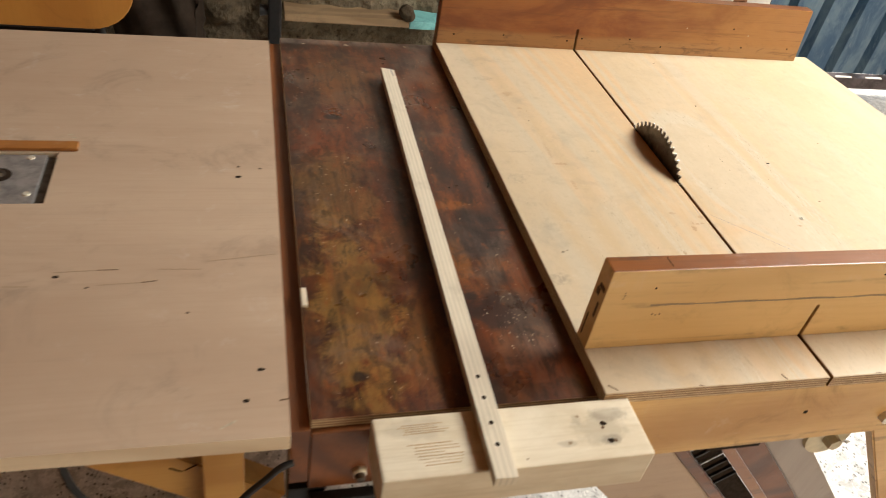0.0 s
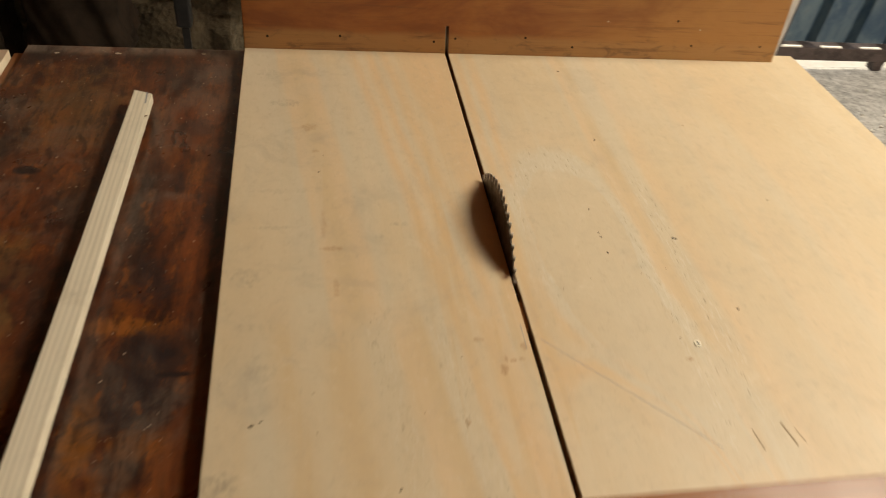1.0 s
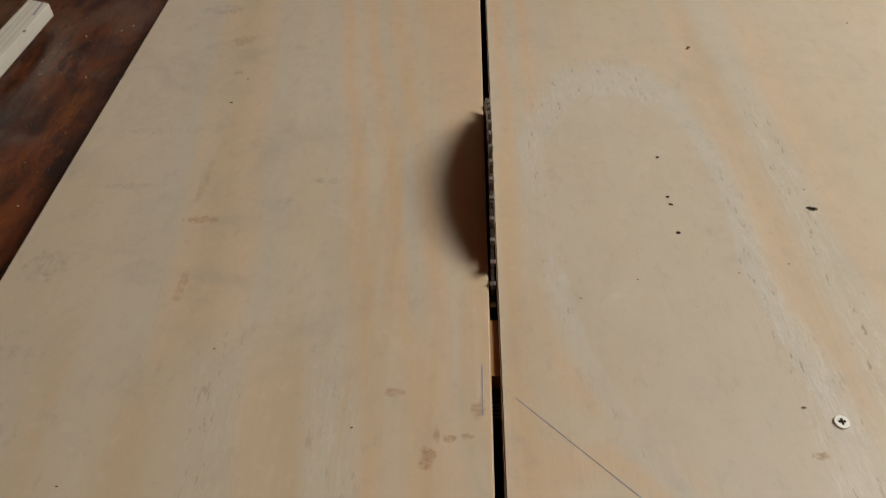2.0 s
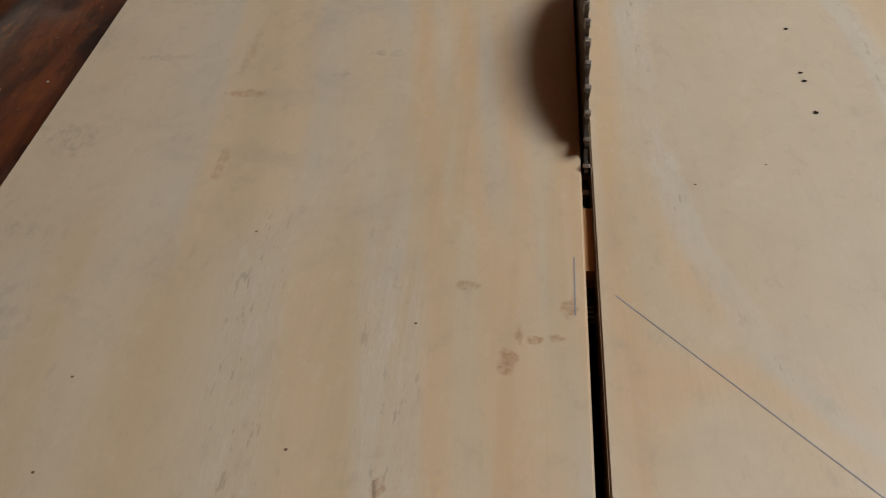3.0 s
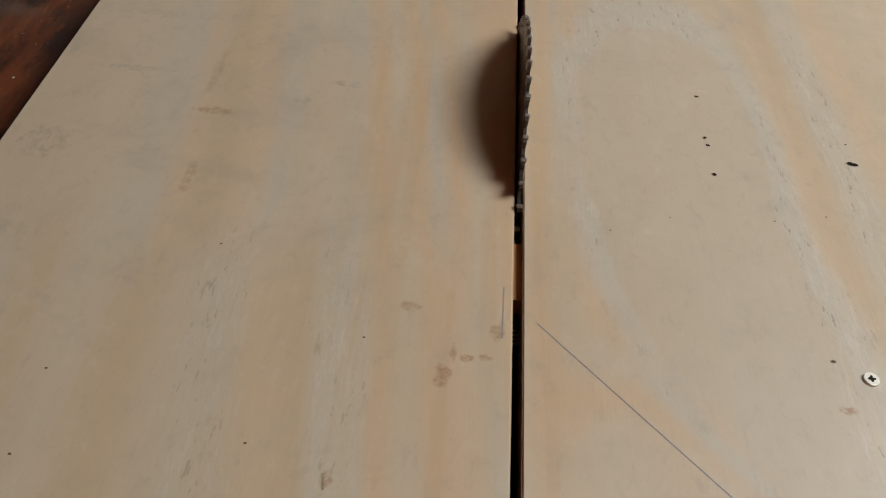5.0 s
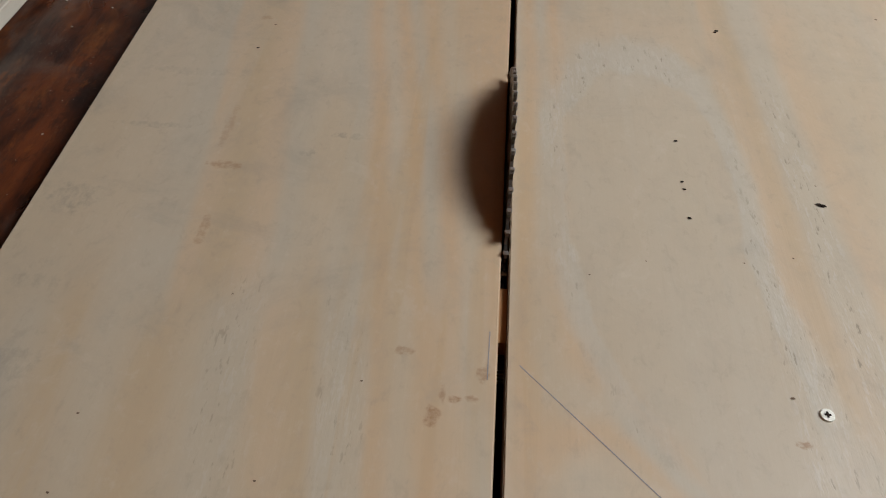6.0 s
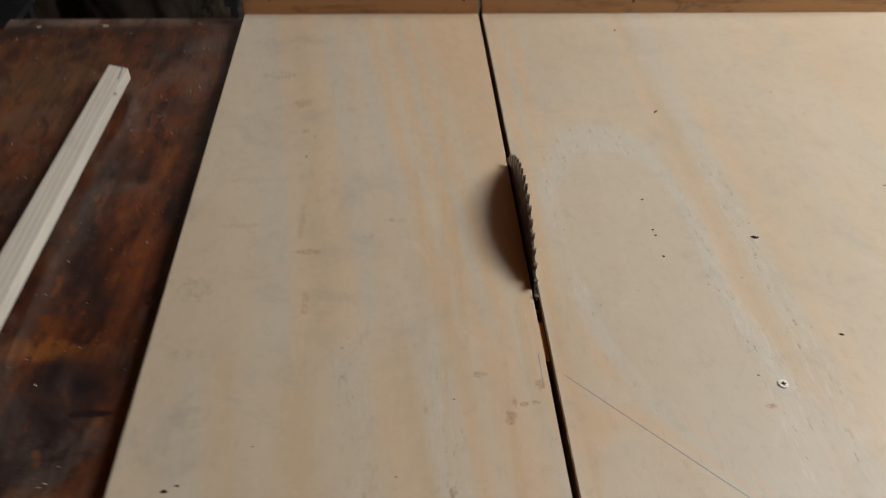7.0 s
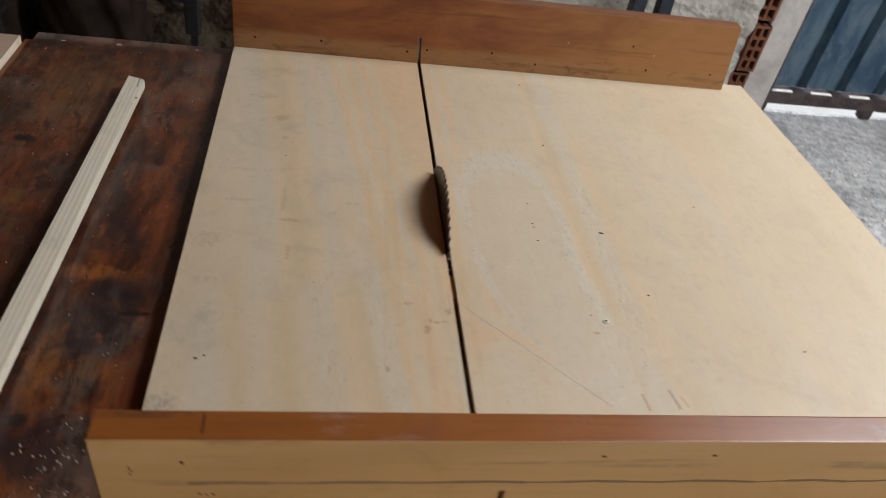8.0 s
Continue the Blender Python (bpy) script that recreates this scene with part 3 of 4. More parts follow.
ALUMINIUM = plain("scratched_aluminium", (0.50, 0.50, 0.50), 0.42, 0.7, 0.2, 55.0, 0.2, 0.5, (0.25, 0.23, 0.21))
BLACK = plain("black_iron", (0.012, 0.012, 0.013), 0.5, 0.3, 0.2, 30.0, 0.2)
RUBBER = plain("black_cable_rubber", (0.015, 0.015, 0.016), 0.5, 0.0, 0.1, 30.0, 0.1)
HOLE = plain("dark_hole", (0.030, 0.020, 0.013), 0.9, 0.0, 0.2, 200.0, 0.1, 0.1)
MARK = plain("saw_marked_pine", (0.46, 0.30, 0.15), 0.7, 0.0, 0.2, 200.0, 0.2, 0.2)
KERF_WALL = plain("shaded_kerf_wall", (0.24, 0.13, 0.05), 0.8, 0.0, 0.3, 90.0, 0.2, 0.2)
SPECK = plain("dull_brown_speck", (0.16, 0.105, 0.065), 0.9, 0.0, 0.2, 300.0, 0.1, 0.1)
SCRATCH = plain("scratched_wood", (0.33, 0.25, 0.165), 0.8, 0.0, 0.1, 300.0, 0.2, 0.2)
GRAPHITE = plain("pencil_graphite", (0.29, 0.28, 0.28), 0.6, 0.0, 0.1, 400.0, 0.1)
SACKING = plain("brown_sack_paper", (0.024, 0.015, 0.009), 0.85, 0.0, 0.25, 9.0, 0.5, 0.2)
NAVY = plain("navy_steel_profile", (0.020, 0.026, 0.038), 0.5, 0.3, 0.25, 16.0, 0.2)
TEAL = plain("turquoise_paint", (0.16, 0.42, 0.42), 0.7, 0.0, 0.2, 20.0, 0.2)
CREAM = plain("cream_plastic", (0.60, 0.52, 0.34), 0.45, 0.0, 0.12, 20.0, 0.1)
DUST = plain("sawdust", (0.52, 0.44, 0.33), 0.9, 0.0, 0.15, 300.0, 0.1, 0.1)
# out of view: warm browns picked to tint the bounced light
CEILING = plain("warm_bounce_ceiling", (0.27, 0.10, 0.032), 0.9, 0.0, 0.12, 3.0, 0.2, 0.2)
WARM_WALL = plain("warm_bounce_wall", (0.42, 0.20, 0.085), 0.9, 0.0, 0.18, 4.0, 0.4, 0.2)


# ---- mesh helpers ----
def box_into(bm, x0, x1, y0, y1, z0, z1, mat_index=0):
    vs = [bm.verts.new((x, y, z)) for x in (x0, x1) for y in (y0, y1) for z in (z0, z1)]
    fs = [bm.faces.new([vs[k] for k in q]) for q in ((0, 1, 3, 2), (4, 6, 7, 5), (0, 4, 5, 1), (2, 3, 7, 6), (0, 2, 6, 4), (1, 5, 7, 3))]
    for f in fs:
        f.material_index = mat_index
    return vs


def box(x0, x1, y0, y1, z0, z1, bevel=0.0015, seg=2):
    bm = bmesh.new()
    box_into(bm, x0, x1, y0, y1, z0, z1)
    if bevel:
        bmesh.ops.bevel(bm, geom=list(bm.edges), offset=bevel, segments=seg, affect="EDGES", profile=0.6)
    return bm


def prism(points, lo, hi, axis=2, bevel=0.0, seg=2):
    """A solid from an outline, drawn out along an axis (0 x, 1 y, 2 z)."""
    def at(p, h):
        return {0: (h, p[0], p[1]), 1: (p[0], h, p[1]), 2: (p[0], p[1], h)}[axis]
    bm = bmesh.new()
    a, b = [bm.verts.new(at(p, lo)) for p in points], [bm.verts.new(at(p, hi)) for p in points]
    bm.faces.new(a), bm.faces.new(b)
    for k in range(len(points)):
        j = (k + 1) % len(points)
        bm.faces.new((a[k], a[j], b[j], b[k]))
    bmesh.ops.recalc_face_normals(bm, faces=bm.faces)
    if bevel:
        bmesh.ops.bevel(bm, geom=list(bm.edges), offset=bevel, segments=seg, affect="EDGES", profile=0.6)
    return bm


def rod(a, b, r0, r1=None, seg=20):
    """A round bar from a to b."""
    a, b = Vector(a), Vector(b)
    bm = bmesh.new()
    m = Matrix.Translation((a + b) / 2) @ (b - a).to_track_quat("Z", "Y").to_matrix().to_4x4()
    bmesh.ops.create_cone(bm, cap_ends=True, segments=seg, radius1=r0, radius2=r0 if r1 is None else r1, depth=(b - a).length, matrix=m)
    return bm


def beam(a, b, width, depth, bevel=0.002, up=(0, 1, 0)):
    """A squared timber from a to b; depth lies towards up."""
    a, b = Vector(a), Vector(b)
    d = (b - a).normalized()
    side = d.cross(Vector(up)).normalized()
    u = side.cross(d)
    bm = bmesh.new()
    box_into(bm, -width / 2, width / 2, -depth / 2, depth / 2, 0, (b - a).length)
    m = Matrix((side, u, d)).transposed().to_4x4()
    m.translation = a
    bmesh.ops.transform(bm, matrix=m, verts=bm.verts)
    bmesh.ops.recalc_face_normals(bm, faces=bm.faces)
    if bevel:
        bmesh.ops.bevel(bm, geom=list(bm.edges), offset=bevel, segments=2, affect="EDGES")
    return bm


def tube(points, r, seg=10):
    """A bent cable through points."""
    cu = bpy.data.curves.new("cable", "CURVE")
    cu.dimensions, cu.bevel_depth, cu.bevel_resolution, cu.resolution_u = "3D", r, 3, 12
    sp = cu.splines.new("BEZIER")
    sp.bezier_points.add(len(points) - 1)
    for bp, p in zip(sp.bezier_points, points):
        bp.co, bp.handle_left_type, bp.handle_right_type = p, "AUTO", "AUTO"
    ob = bpy.data.objects.new("cable", cu)
    me = bpy.data.meshes.new_from_object(ob)
    bpy.data.objects.remove(ob)
    bm = bmesh.new()
    bm.from_mesh(me)
    bpy.data.meshes.remove(me)
    return bm


def mesh_from(bm, name, materials, smooth=False):
    bmesh.ops.recalc_face_normals(bm, faces=bm.faces)
    me = bpy.data.meshes.new(name)
    bm.to_mesh(me)
    bm.free()
    for m in materials if isinstance(materials, (list, tuple)) else [materials]:
        me.materials.append(m)
    if smooth:
        me.shade_smooth()
    return me


def thing(name, place, label, category, group="", kind=""):
    """An empty at the base of a thing, to hold its parts."""
    ob = new(name)
    ob.location, ob.empty_display_size = place, 0.05
    return tagged(ob, label, category, group, kind)


def total(ob):
    v = Vector(ob.location)
    while ob.parent:
        ob = ob.parent
        v += Vector(ob.location)
    return v


def part(name, bm, material, parent, label="", smooth=False):
    """Links a bmesh, written in world metres, as one mesh under a thing or a part."""
    bmesh.ops.translate(bm, verts=bm.verts, vec=-total(parent))
    ob = new(name, mesh_from(bm, name, material, smooth))
    ob.parent = parent
    return tagged(ob, label)


def solo(name, bm, material, label, category="", kind="", smooth=False, group=""):
    """A thing that is a single mesh, in world metres."""
    ob = new(name, mesh_from(bm, name, material, smooth))
    return tagged(ob, label, category, group, kind)


def edges_to(bm, normal_z_limit=0.5, index=1):
    """Gives all faces that do not look up or down the second material."""
    bm.normal_update()
    for f in bm.faces:
        if abs(f.normal.z) < normal_z_limit:
            f.material_index = index
    return bm


# ---- the setting ----
floor_bm = bmesh.new()
bmesh.ops.create_grid(floor_bm, x_segments=90, y_segments=70, size=1.0, matrix=Matrix.Translation((0.2, -0.96, 0)) @ Matrix.Diagonal((3.4, 2.64, 1, 1)))
for v in floor_bm.verts:
    v.co.z = 0.006 * noise.noise(v.co * 2.3) + 0.003 * noise.noise(v.co * 9.0) - 0.004
solo("floor", floor_bm, FLOOR, "worn grey concrete floor with pale and black flecks", kind="structure")

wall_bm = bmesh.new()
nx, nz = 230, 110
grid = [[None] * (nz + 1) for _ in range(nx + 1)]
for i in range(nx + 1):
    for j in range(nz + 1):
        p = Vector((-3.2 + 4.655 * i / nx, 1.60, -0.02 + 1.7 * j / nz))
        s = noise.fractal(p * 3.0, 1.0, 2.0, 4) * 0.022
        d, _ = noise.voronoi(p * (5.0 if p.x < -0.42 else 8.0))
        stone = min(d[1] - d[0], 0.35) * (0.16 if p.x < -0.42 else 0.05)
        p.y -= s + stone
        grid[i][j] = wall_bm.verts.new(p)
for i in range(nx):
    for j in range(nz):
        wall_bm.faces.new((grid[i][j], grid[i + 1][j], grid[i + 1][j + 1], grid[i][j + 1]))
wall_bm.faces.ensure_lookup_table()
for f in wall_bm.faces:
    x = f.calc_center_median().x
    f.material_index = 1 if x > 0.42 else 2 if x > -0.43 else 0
solo("wall_north", wall_bm, [WALL, PLASTERED, MORTAR], "rough brown stone wall, darkened for shade, running into pitted grey plaster", kind="structure", smooth=True)
# out of view; pale so that the bench varnish reflects a bright haze
solo("wall_north_upper", box(-3.2, 1.48, 1.60, 1.78, 1.66, 2.5, 0), LIME, "unseen pale wall above the stonework, reflected in the bench top", kind="structure")
solo("wall_north_core", box(-3.2, 1.42, 1.64, 1.78, -0.02, 1.66, 0), WARM_WALL, "core of the rough wall", kind="structure")
solo("wall_jamb", box(1.524, 1.648, 1.585, 1.78, -0.02, 2.5, 0.01, 3), SHADED_LIME, "white lime-washed door jamb with chipped edge, greyed for shade", kind="structure")
solo("wall_west", box(-3.36, -3.2, -3.6, 1.78, -0.02, 2.5, 0), WARM_WALL, "unseen plain brown wall for warm bounce", kind="structure")
solo("wall_east", box(3.6, 3.76, -3.6, 1.78, -0.02, 2.5, 0), WARM_WALL, "unseen plain brown wall for warm bounce", kind="structure")
south = bmesh.new()
box_into(south, -3.2, 0.0, -3.6, -3.44, -0.02, 2.5), box_into(south, 1.8, 3.6, -3.6, -3.44, -0.02, 2.5), box_into(south, 0.0, 1.8, -3.6, -3.44, 2.1, 2.5)
solo("wall_south", south, WARM_WALL, "unseen plain brown wall with an assumed doorway", kind="structure")
roof = bmesh.new()
for q in ((-3.36, 1.1, -3.6, 1.78), (2.35, 3.76, -3.6, 1.78), (1.1, 2.35, -3.6, -1.1), (1.1, 2.35, 0.5, 1.78)):
    box_into(roof, *q, 2.5, 2.62)
solo("ceiling", roof, CEILING, "unseen plain brown ceiling for warm bounce, with an opening to the sky", kind="structure")
solo("lintel", box(1.649, 3.6, 1.60, 1.78, 2.3, 2.5, 0), WARM_WALL, "plain rendered lintel above the gate", kind="structure")
solo("ground", box(-9, 9, -9, 9, -0.25, -0.03, 0), LIME, "pale concrete ground outside", kind="structure")

# hollow clay bricks laid bare at the wall's end
hollow = thing("broken_wall_end", (1.49, 1.60, 0.0), "broken wall end of bare hollow clay bricks", "brick wall", kind="structure")
for k in range(8):
    z0 = 0.0 + k * 0.2
    bm = bmesh.new()
    jx = 0.012 * math.sin(k * 2.3)
    x0, x1, y0 = 1.455 + jx * 0.6, 1.521, 1.575 + 0.008 * math.cos(k * 3.1)
    for a in range(3):
        xa = x0 + (x1 - x0) * a / 2
        box_into(bm, xa - 0.005, xa + 0.005, y0, 1.70, z0 + 0.008, z0 + 0.192)
    for b in range(5):
        zb = z0 + 0.013 + 0.174 * b / 4
        box_into(bm, x0 - 0.004, x1 + 0.004, y0 + 0.002, 1.70, zb - 0.005, zb + 0.005)
    box_into(bm, x0, x1, 1.66, 1.70, z0 + 0.01, z0 + 0.19)
    part("brick", bm, CLAY, hollow)

# sheet-metal gate with trapezoid ribs, a bottom rail and light below it
gate = thing("gate", (2.6, 1.66, 0.045), "scuffed blue-grey corrugated sheet-metal gate", "gate", kind="structure")
gb = bmesh.new()
period, prof = 0.180, ((0.0, 0.0), (0.125, 0.0), (0.132, 0.05), (0.172, 0.05))
pts = []
for k in range(11):
    pts += [(1.664 + k * period + px, 1.652 + py, 0.120 if py == 0 else 0.096) for px, py in prof]
rings_ = [[gb.verts.new((p[0], p[1] + dy, z)) for p, z in zip(pts, zs)] for dy, zs in ((0.0, [p[2] for p in pts]), (0.0, [2.28] * len(pts)), (0.002, [2.28] * len(pts)), (0.002, [p[2] for p in pts]))]
for q in range(4):
    one, two = rings_[q], rings_[(q + 1) % 4]
    for k in range(len(pts) - 1):
        gb.faces.new((one[k], one[k + 1], two[k + 1], two[k]))
for k in (0, -1):
    gb.faces.new([r[k] for r in rings_])
part("gate_sheet", gb, GATE, gate)
part("bottom_rail", box(1.650, 3.58, 1.640, 1.700, 0.043, 0.098, 0.004), RAIL, gate, "rusty steel bottom rail")
part("gate_stile", box(1.649, 1.684, 1.628, 1.70, 0.05, 2.28, 0.004), RAIL, gate, "rusty steel upright")
# pale strips paint in the daylight that shows under the sheet
for k in range(10):
    x = 1.69 + k * period
    part("daylight_strip", box(x + 0.006, x + 0.098, 1.6415, 1.6535, 0.0982, 0.1035, 0.001), LIME, gate, "pale strip standing in for daylight above the rail")
for x in (1.66, 2.16, 2.75, 3.35):
    part("gate_foot", box(x, x + 0.045, 1.645, 1.69, 0.0, 0.046, 0.004), RAIL, gate)

# ---- the bench ----
bench = thing("workbench", (0.0, 0.0, 0.0), "home-made wooden saw bench with dark stained top", "workbench")
# bench top in strips round the narrow blade slot
xl, xr, yn, yf, s0, s1, sw = -0.509, 0.47, -0.735, 0.022, -0.66, -0.03, 0.004
ya = -0.7145  # behind the raised apron
for q in ((xl, -0.223, yn, yf), (-0.223, -sw, ya, yf), (sw, xr, ya, yf), (-sw, sw, ya, s0), (-sw, sw, s1, yf), (-sw, sw, -0.470, -0.440)):
    board = bmesh.new()
    for v in box_into(board, *q, TABLE - 0.012, TABLE):
        if v.co.x < -0.4:
            v.co.x += 0.007 if v.co.y > 0 else -0.007
    part("top_board", edges_to(board), [STAINED, EDGE], bench, "dark red-brown stained plywood top with worn patches")
part("front_apron", box(-0.222, 0.60, -0.742, -0.715, 0.787, TABLE - 0.0002, 0.002), APRON, bench, "honey-coloured pine apron")
part("stained_apron", box(-0.5160, -0.224, -0.740, -0.715, 0.790, TABLE - 0.013, 0.002), BROWN, bench, "brown stained apron end")
part("side_rail", prism(((-0.5335, -0.739), (-0.5165, -0.739), (-0.5028, 0.018), (-0.5190, 0.018)), 0.800, 0.8760, 2, 0.001), BROWN, bench, "brown stained side rail")
part("back_apron", box(-0.500, 0.47, -0.002, 0.020, 0.790, TABLE - 0.013, 0.002), BROWN, bench)
part("right_rail", box(0.44, 0.468, -0.714, -0.003, 0.80, TABLE - 0.013, 0.002), APRON, bench)
part("leg", box(-0.534, -0.4995, -0.7385, -0.7145, 0.0, 0.789, 0.002), BLACK, bench, "dark iron leg")
for x, y, mat in ((0.405, -0.7145, CREAM), (-0.50, -0.07, BROWN), (0.385, -0.07, BROWN)):
    part("leg", box(x, x + 0.05, y, y + 0.045, 0.0, 0.80, 0.003), APRON if mat is CREAM else mat, bench)
part("lower_rail", box(-0.445, 0.40, -0.06, -0.035, 0.20, 0.27, 0.003), BROWN, bench)
for x, z in ((-0.470, 0.812),):
    bolt = part("bolt", rod((x, -0.7395, z), (x, -0.746, z), 0.007, 0.006), BRASS, bench, "plated bolt with a washer", True)
    part("bolt_tip", rod((x, -0.746, z), (x, -0.751, z), 0.005, 0.004), STEEL, bolt)
grille = part("vent_grille", beam((-0.033 - 0.07225, -0.655, 0.785), (-0.033 + 0.340, -0.655, 0.300), 0.033, 0.014), HOLE, bench, "dark slotted vent slanting under the apron")
# two pale slats stand in for the two glints in the dark
for k in range(8):
    x, z = -0.040 + k * 0.0145, 0.708 - k * 0.017
    part("slat", beam((x - 0.013, -0.6635, z - 0.010), (x + 0.013, -0.6635, z + 0.012), 0.0035, 0.004, 0.0005), ALUMINIUM if k in (2, 4) else BLACK, grille)
part("switch_plate", box(-0.515, -0.44, -0.752, -0.7405, 0.742, 0.787, 0.003), BLACK, bench, "black iron angle plate")
for x in (-0.505, -0.455):
    part("plate_screw", rod((x, -0.7515, 0.765), (x, -0.7545, 0.765), 0.004, 0.0035, 12), STEEL, bench)
for x, z in ((0.005, 0.838), (0.118, 0.818)):
    part("knot", rod((x, -0.7418, z), (x, -0.7424, z), 0.003, 0.0025, 12), HOLE, bench)
part("apron_bolt", rod((0.122, -0.742, 0.817), (0.122, -0.749, 0.817), 0.008, 0.007, 14), BRASS, bench, "pale bolt head")


def grain_knot(x, y, r, z):
    bm = bmesh.new()
    bmesh.ops.create_circle(bm, cap_ends=True, segments=9, radius=r)
    for k, v in enumerate(bm.verts):
        v.co *= 0.75 + 0.5 * noise.random()
        v.co.y *= 0.7
    bmesh.ops.translate(bm, verts=bm.verts, vec=(x, y, z))
    return bm


def stroke(x0, y0, x1, y1, width, z=Z + 0.00008):
    return beam((x0, y0, z), (x1, y1, z), width, 0.0001, 0, (0, 0, 1))


# ---- the left worktop with its router plate ----
worktop = thing("router_table", (-0.85, -0.37, 0.0), "router table with pale pinkish plywood top", "router table")
pl = bmesh.new()
# one board with the opening for the sunk plate
X0, X1, Y0, Y1 = -0.90, -0.772, -0.424, -0.324
outer, inner = ((-1.35, -0.738), (-0.534, -0.750), (-0.520, 0.008), (-1.35, -0.006)), ((X0, Y0), (X1, Y0), (X1, Y1), (X0, Y1))
ol, ou, il, iu = [[pl.verts.new((*p, z)) for p in ring] for ring, z in ((outer, 0.868), (outer, 0.8855), (inner, 0.868), (inner, 0.8855))]
for k in range(4):
    j = (k + 1) % 4
    for q in ((ou[k], ou[j], iu[j], iu[k]), (ol[k], ol[j], il[j], il[k]), (ol[k], ol[j], ou[j], ou[k]), (il[k], il[j], iu[j], iu[k])):
        pl.faces.new(q)
bmesh.ops.recalc_face_normals(pl, faces=pl.faces)
edges_to(pl)
PALE_EDGE = wood("pale_ply_edge", (0.74, 0.65, 0.50), (0.58, 0.46, 0.32), 0, 8.0, 5.0, (0.3, 0.2, 0.12), 0.3, 0.7, 0.0, 0.7, 0.3, 21.0)
part("tabletop", pl, [PINK_PLY, PALE_EDGE], worktop)
plate = part("router_plate", box(X0 + 0.002, X1 - 0.012, Y0 + 0.002, Y1 - 0.002, 0.872, 0.8835, 0.001), ALUMINIUM, worktop, "scratched aluminium router plate")
part("plate_bed", box(X0, X1, Y0, Y1, 0.860, 0.8675, 0), PINE, worktop)
part("plate_lip", box(X1 - 0.0118, X1 - 0.001, Y0 + 0.002, Y1 - 0.002, 0.868, 0.880, 0.001), STEEL, worktop, "dull bluish steel lip beside the plate")
for x, y, r in ((-0.826, -0.368, 0.013),):
    part("collet_hole", rod((x, y, 0.8837), (x, y, 0.8842), r, r, 24), HOLE, plate)
    part("collet", rod((x, y, 0.8843), (x, y, 0.8885), 0.007, 0.006, 6), STEEL, plate)
for x, y in ((-0.800, -0.333), (-0.826, -0.400), (-0.792, -0.404)):
    part("plate_screw", rod((x, y, 0.8836), (x, y, 0.8848), 0.0042, 0.0035, 14), BRASS, plate)
part("wood_strip", box(-0.95, -0.752, -0.322, -0.305, 0.8858, 0.8900, 0.001), FENCE_FAR, worktop, "thin honey wood strip")
for x, y, r in ((-0.555, -0.676, 0.003), (-0.569, -0.710, 0.003), (-0.546, -0.356, 0.002), (-0.571, -0.373, 0.0035), (-0.571, -0.352, 0.002), (-0.742, -0.543, 0.003), (-0.713, -0.560, 0.002), (-0.62, -0.60, 0.0018)):
    part("nail_hole", grain_knot(x, y, r, 0.8858), HOLE, worktop)
for x, y in ((-0.765, -0.285), (-0.760, -0.292)):
    part("glue_spot", grain_knot(x, y, 0.003, 0.8859), DUST, worktop)
part("post", box(-0.610, -0.572, -0.70, -0.662, 0.0, 0.868, 0.002), BRACE, worktop, "yellow pine post")
part("post", box(-1.30, -1.262, -0.70, -0.662, 0.0, 0.868, 0.002), BRACE, worktop)
part("post", box(-0.610, -0.572, -0.07, -0.032, 0.0, 0.868, 0.002), BRACE, worktop)
part("post", box(-1.30, -1.262, -0.07, -0.032, 0.0, 0.868, 0.002), BRACE, worktop)
for x0, y0, x1, y1, wd in ((-0.787, -0.555, -0.763, -0.556, 0.0007), (-0.745, -0.537, -0.706, -0.535, 0.0006), (-0.706, -0.535, -0.687, -0.535, 0.0012), (-0.649, -0.536, -0.609, -0.538, 0.0007), (-0.703, -0.557, -0.664, -0.555, 0.0006), (-0.664, -0.555, -0.650, -0.553, 0.0012), (-0.541, -0.712, -0.532, -0.711, 0.0016), (-0.604, -0.526, -0.535, -0.517, 0.0007)):
    part("grain_split", stroke(x0, y0, x1, y1, wd, 0.88575), SPECK if wd > 0.001 else SCRATCH, worktop)
part("pale_scratch", stroke(-0.590, -0.737, -0.577, -0.730, 0.0022, 0.88575), DUST, worktop)

brace = part("brace", beam((-0.832, -0.645, 0.866), (-0.545, -0.645, 0.636), 0.055, 0.03), BRACE, worktop, "yellow pine diagonal brace with pencil marks")
for k, (x, z) in enumerate(((-0.70, 0.775), (-0.685, 0.765), (-0.67, 0.748), (-0.645, 0.728), (-0.630, 0.722))):
    part("pencil_mark", beam((x, -0.6605, z), (x + 0.012, -0.6605, z + 0.008 * (-1) ** k), 0.0015, 0.0006, 0), HOLE, brace)
part("rear_brace", beam((-0.60, -0.05, 0.84), (-0.60, -0.64, 0.55), 0.04, 0.03, 0.002, (1, 0, 0)), BRACE, worktop)

# ---- the crosscut sled ----
sled = thing("crosscut_sled", (0.0, 0.0, TABLE), "plywood crosscut sled with two wooden fences and a saw kerf", "crosscut sled")
half = 0.002
base = bmesh.new()
for q in (((-0.25, -0.745), (-half, -0.747), (-half, 0.021), (-0.25, 0.021)), ((half, -0.747), (0.533, -0.752), (0.499, 0.021), (half, 0.021))):
    a, b = [base.verts.new((*p, TABLE + 0.0006)) for p in q], [base.verts.new((*p, Z)) for p in q]
    base.faces.new(a[::-1]), base.faces.new(b)
    for k in range(4):
        base.faces.new((a[k], a[(k + 1) % 4], b[(k + 1) % 4], b[k]))
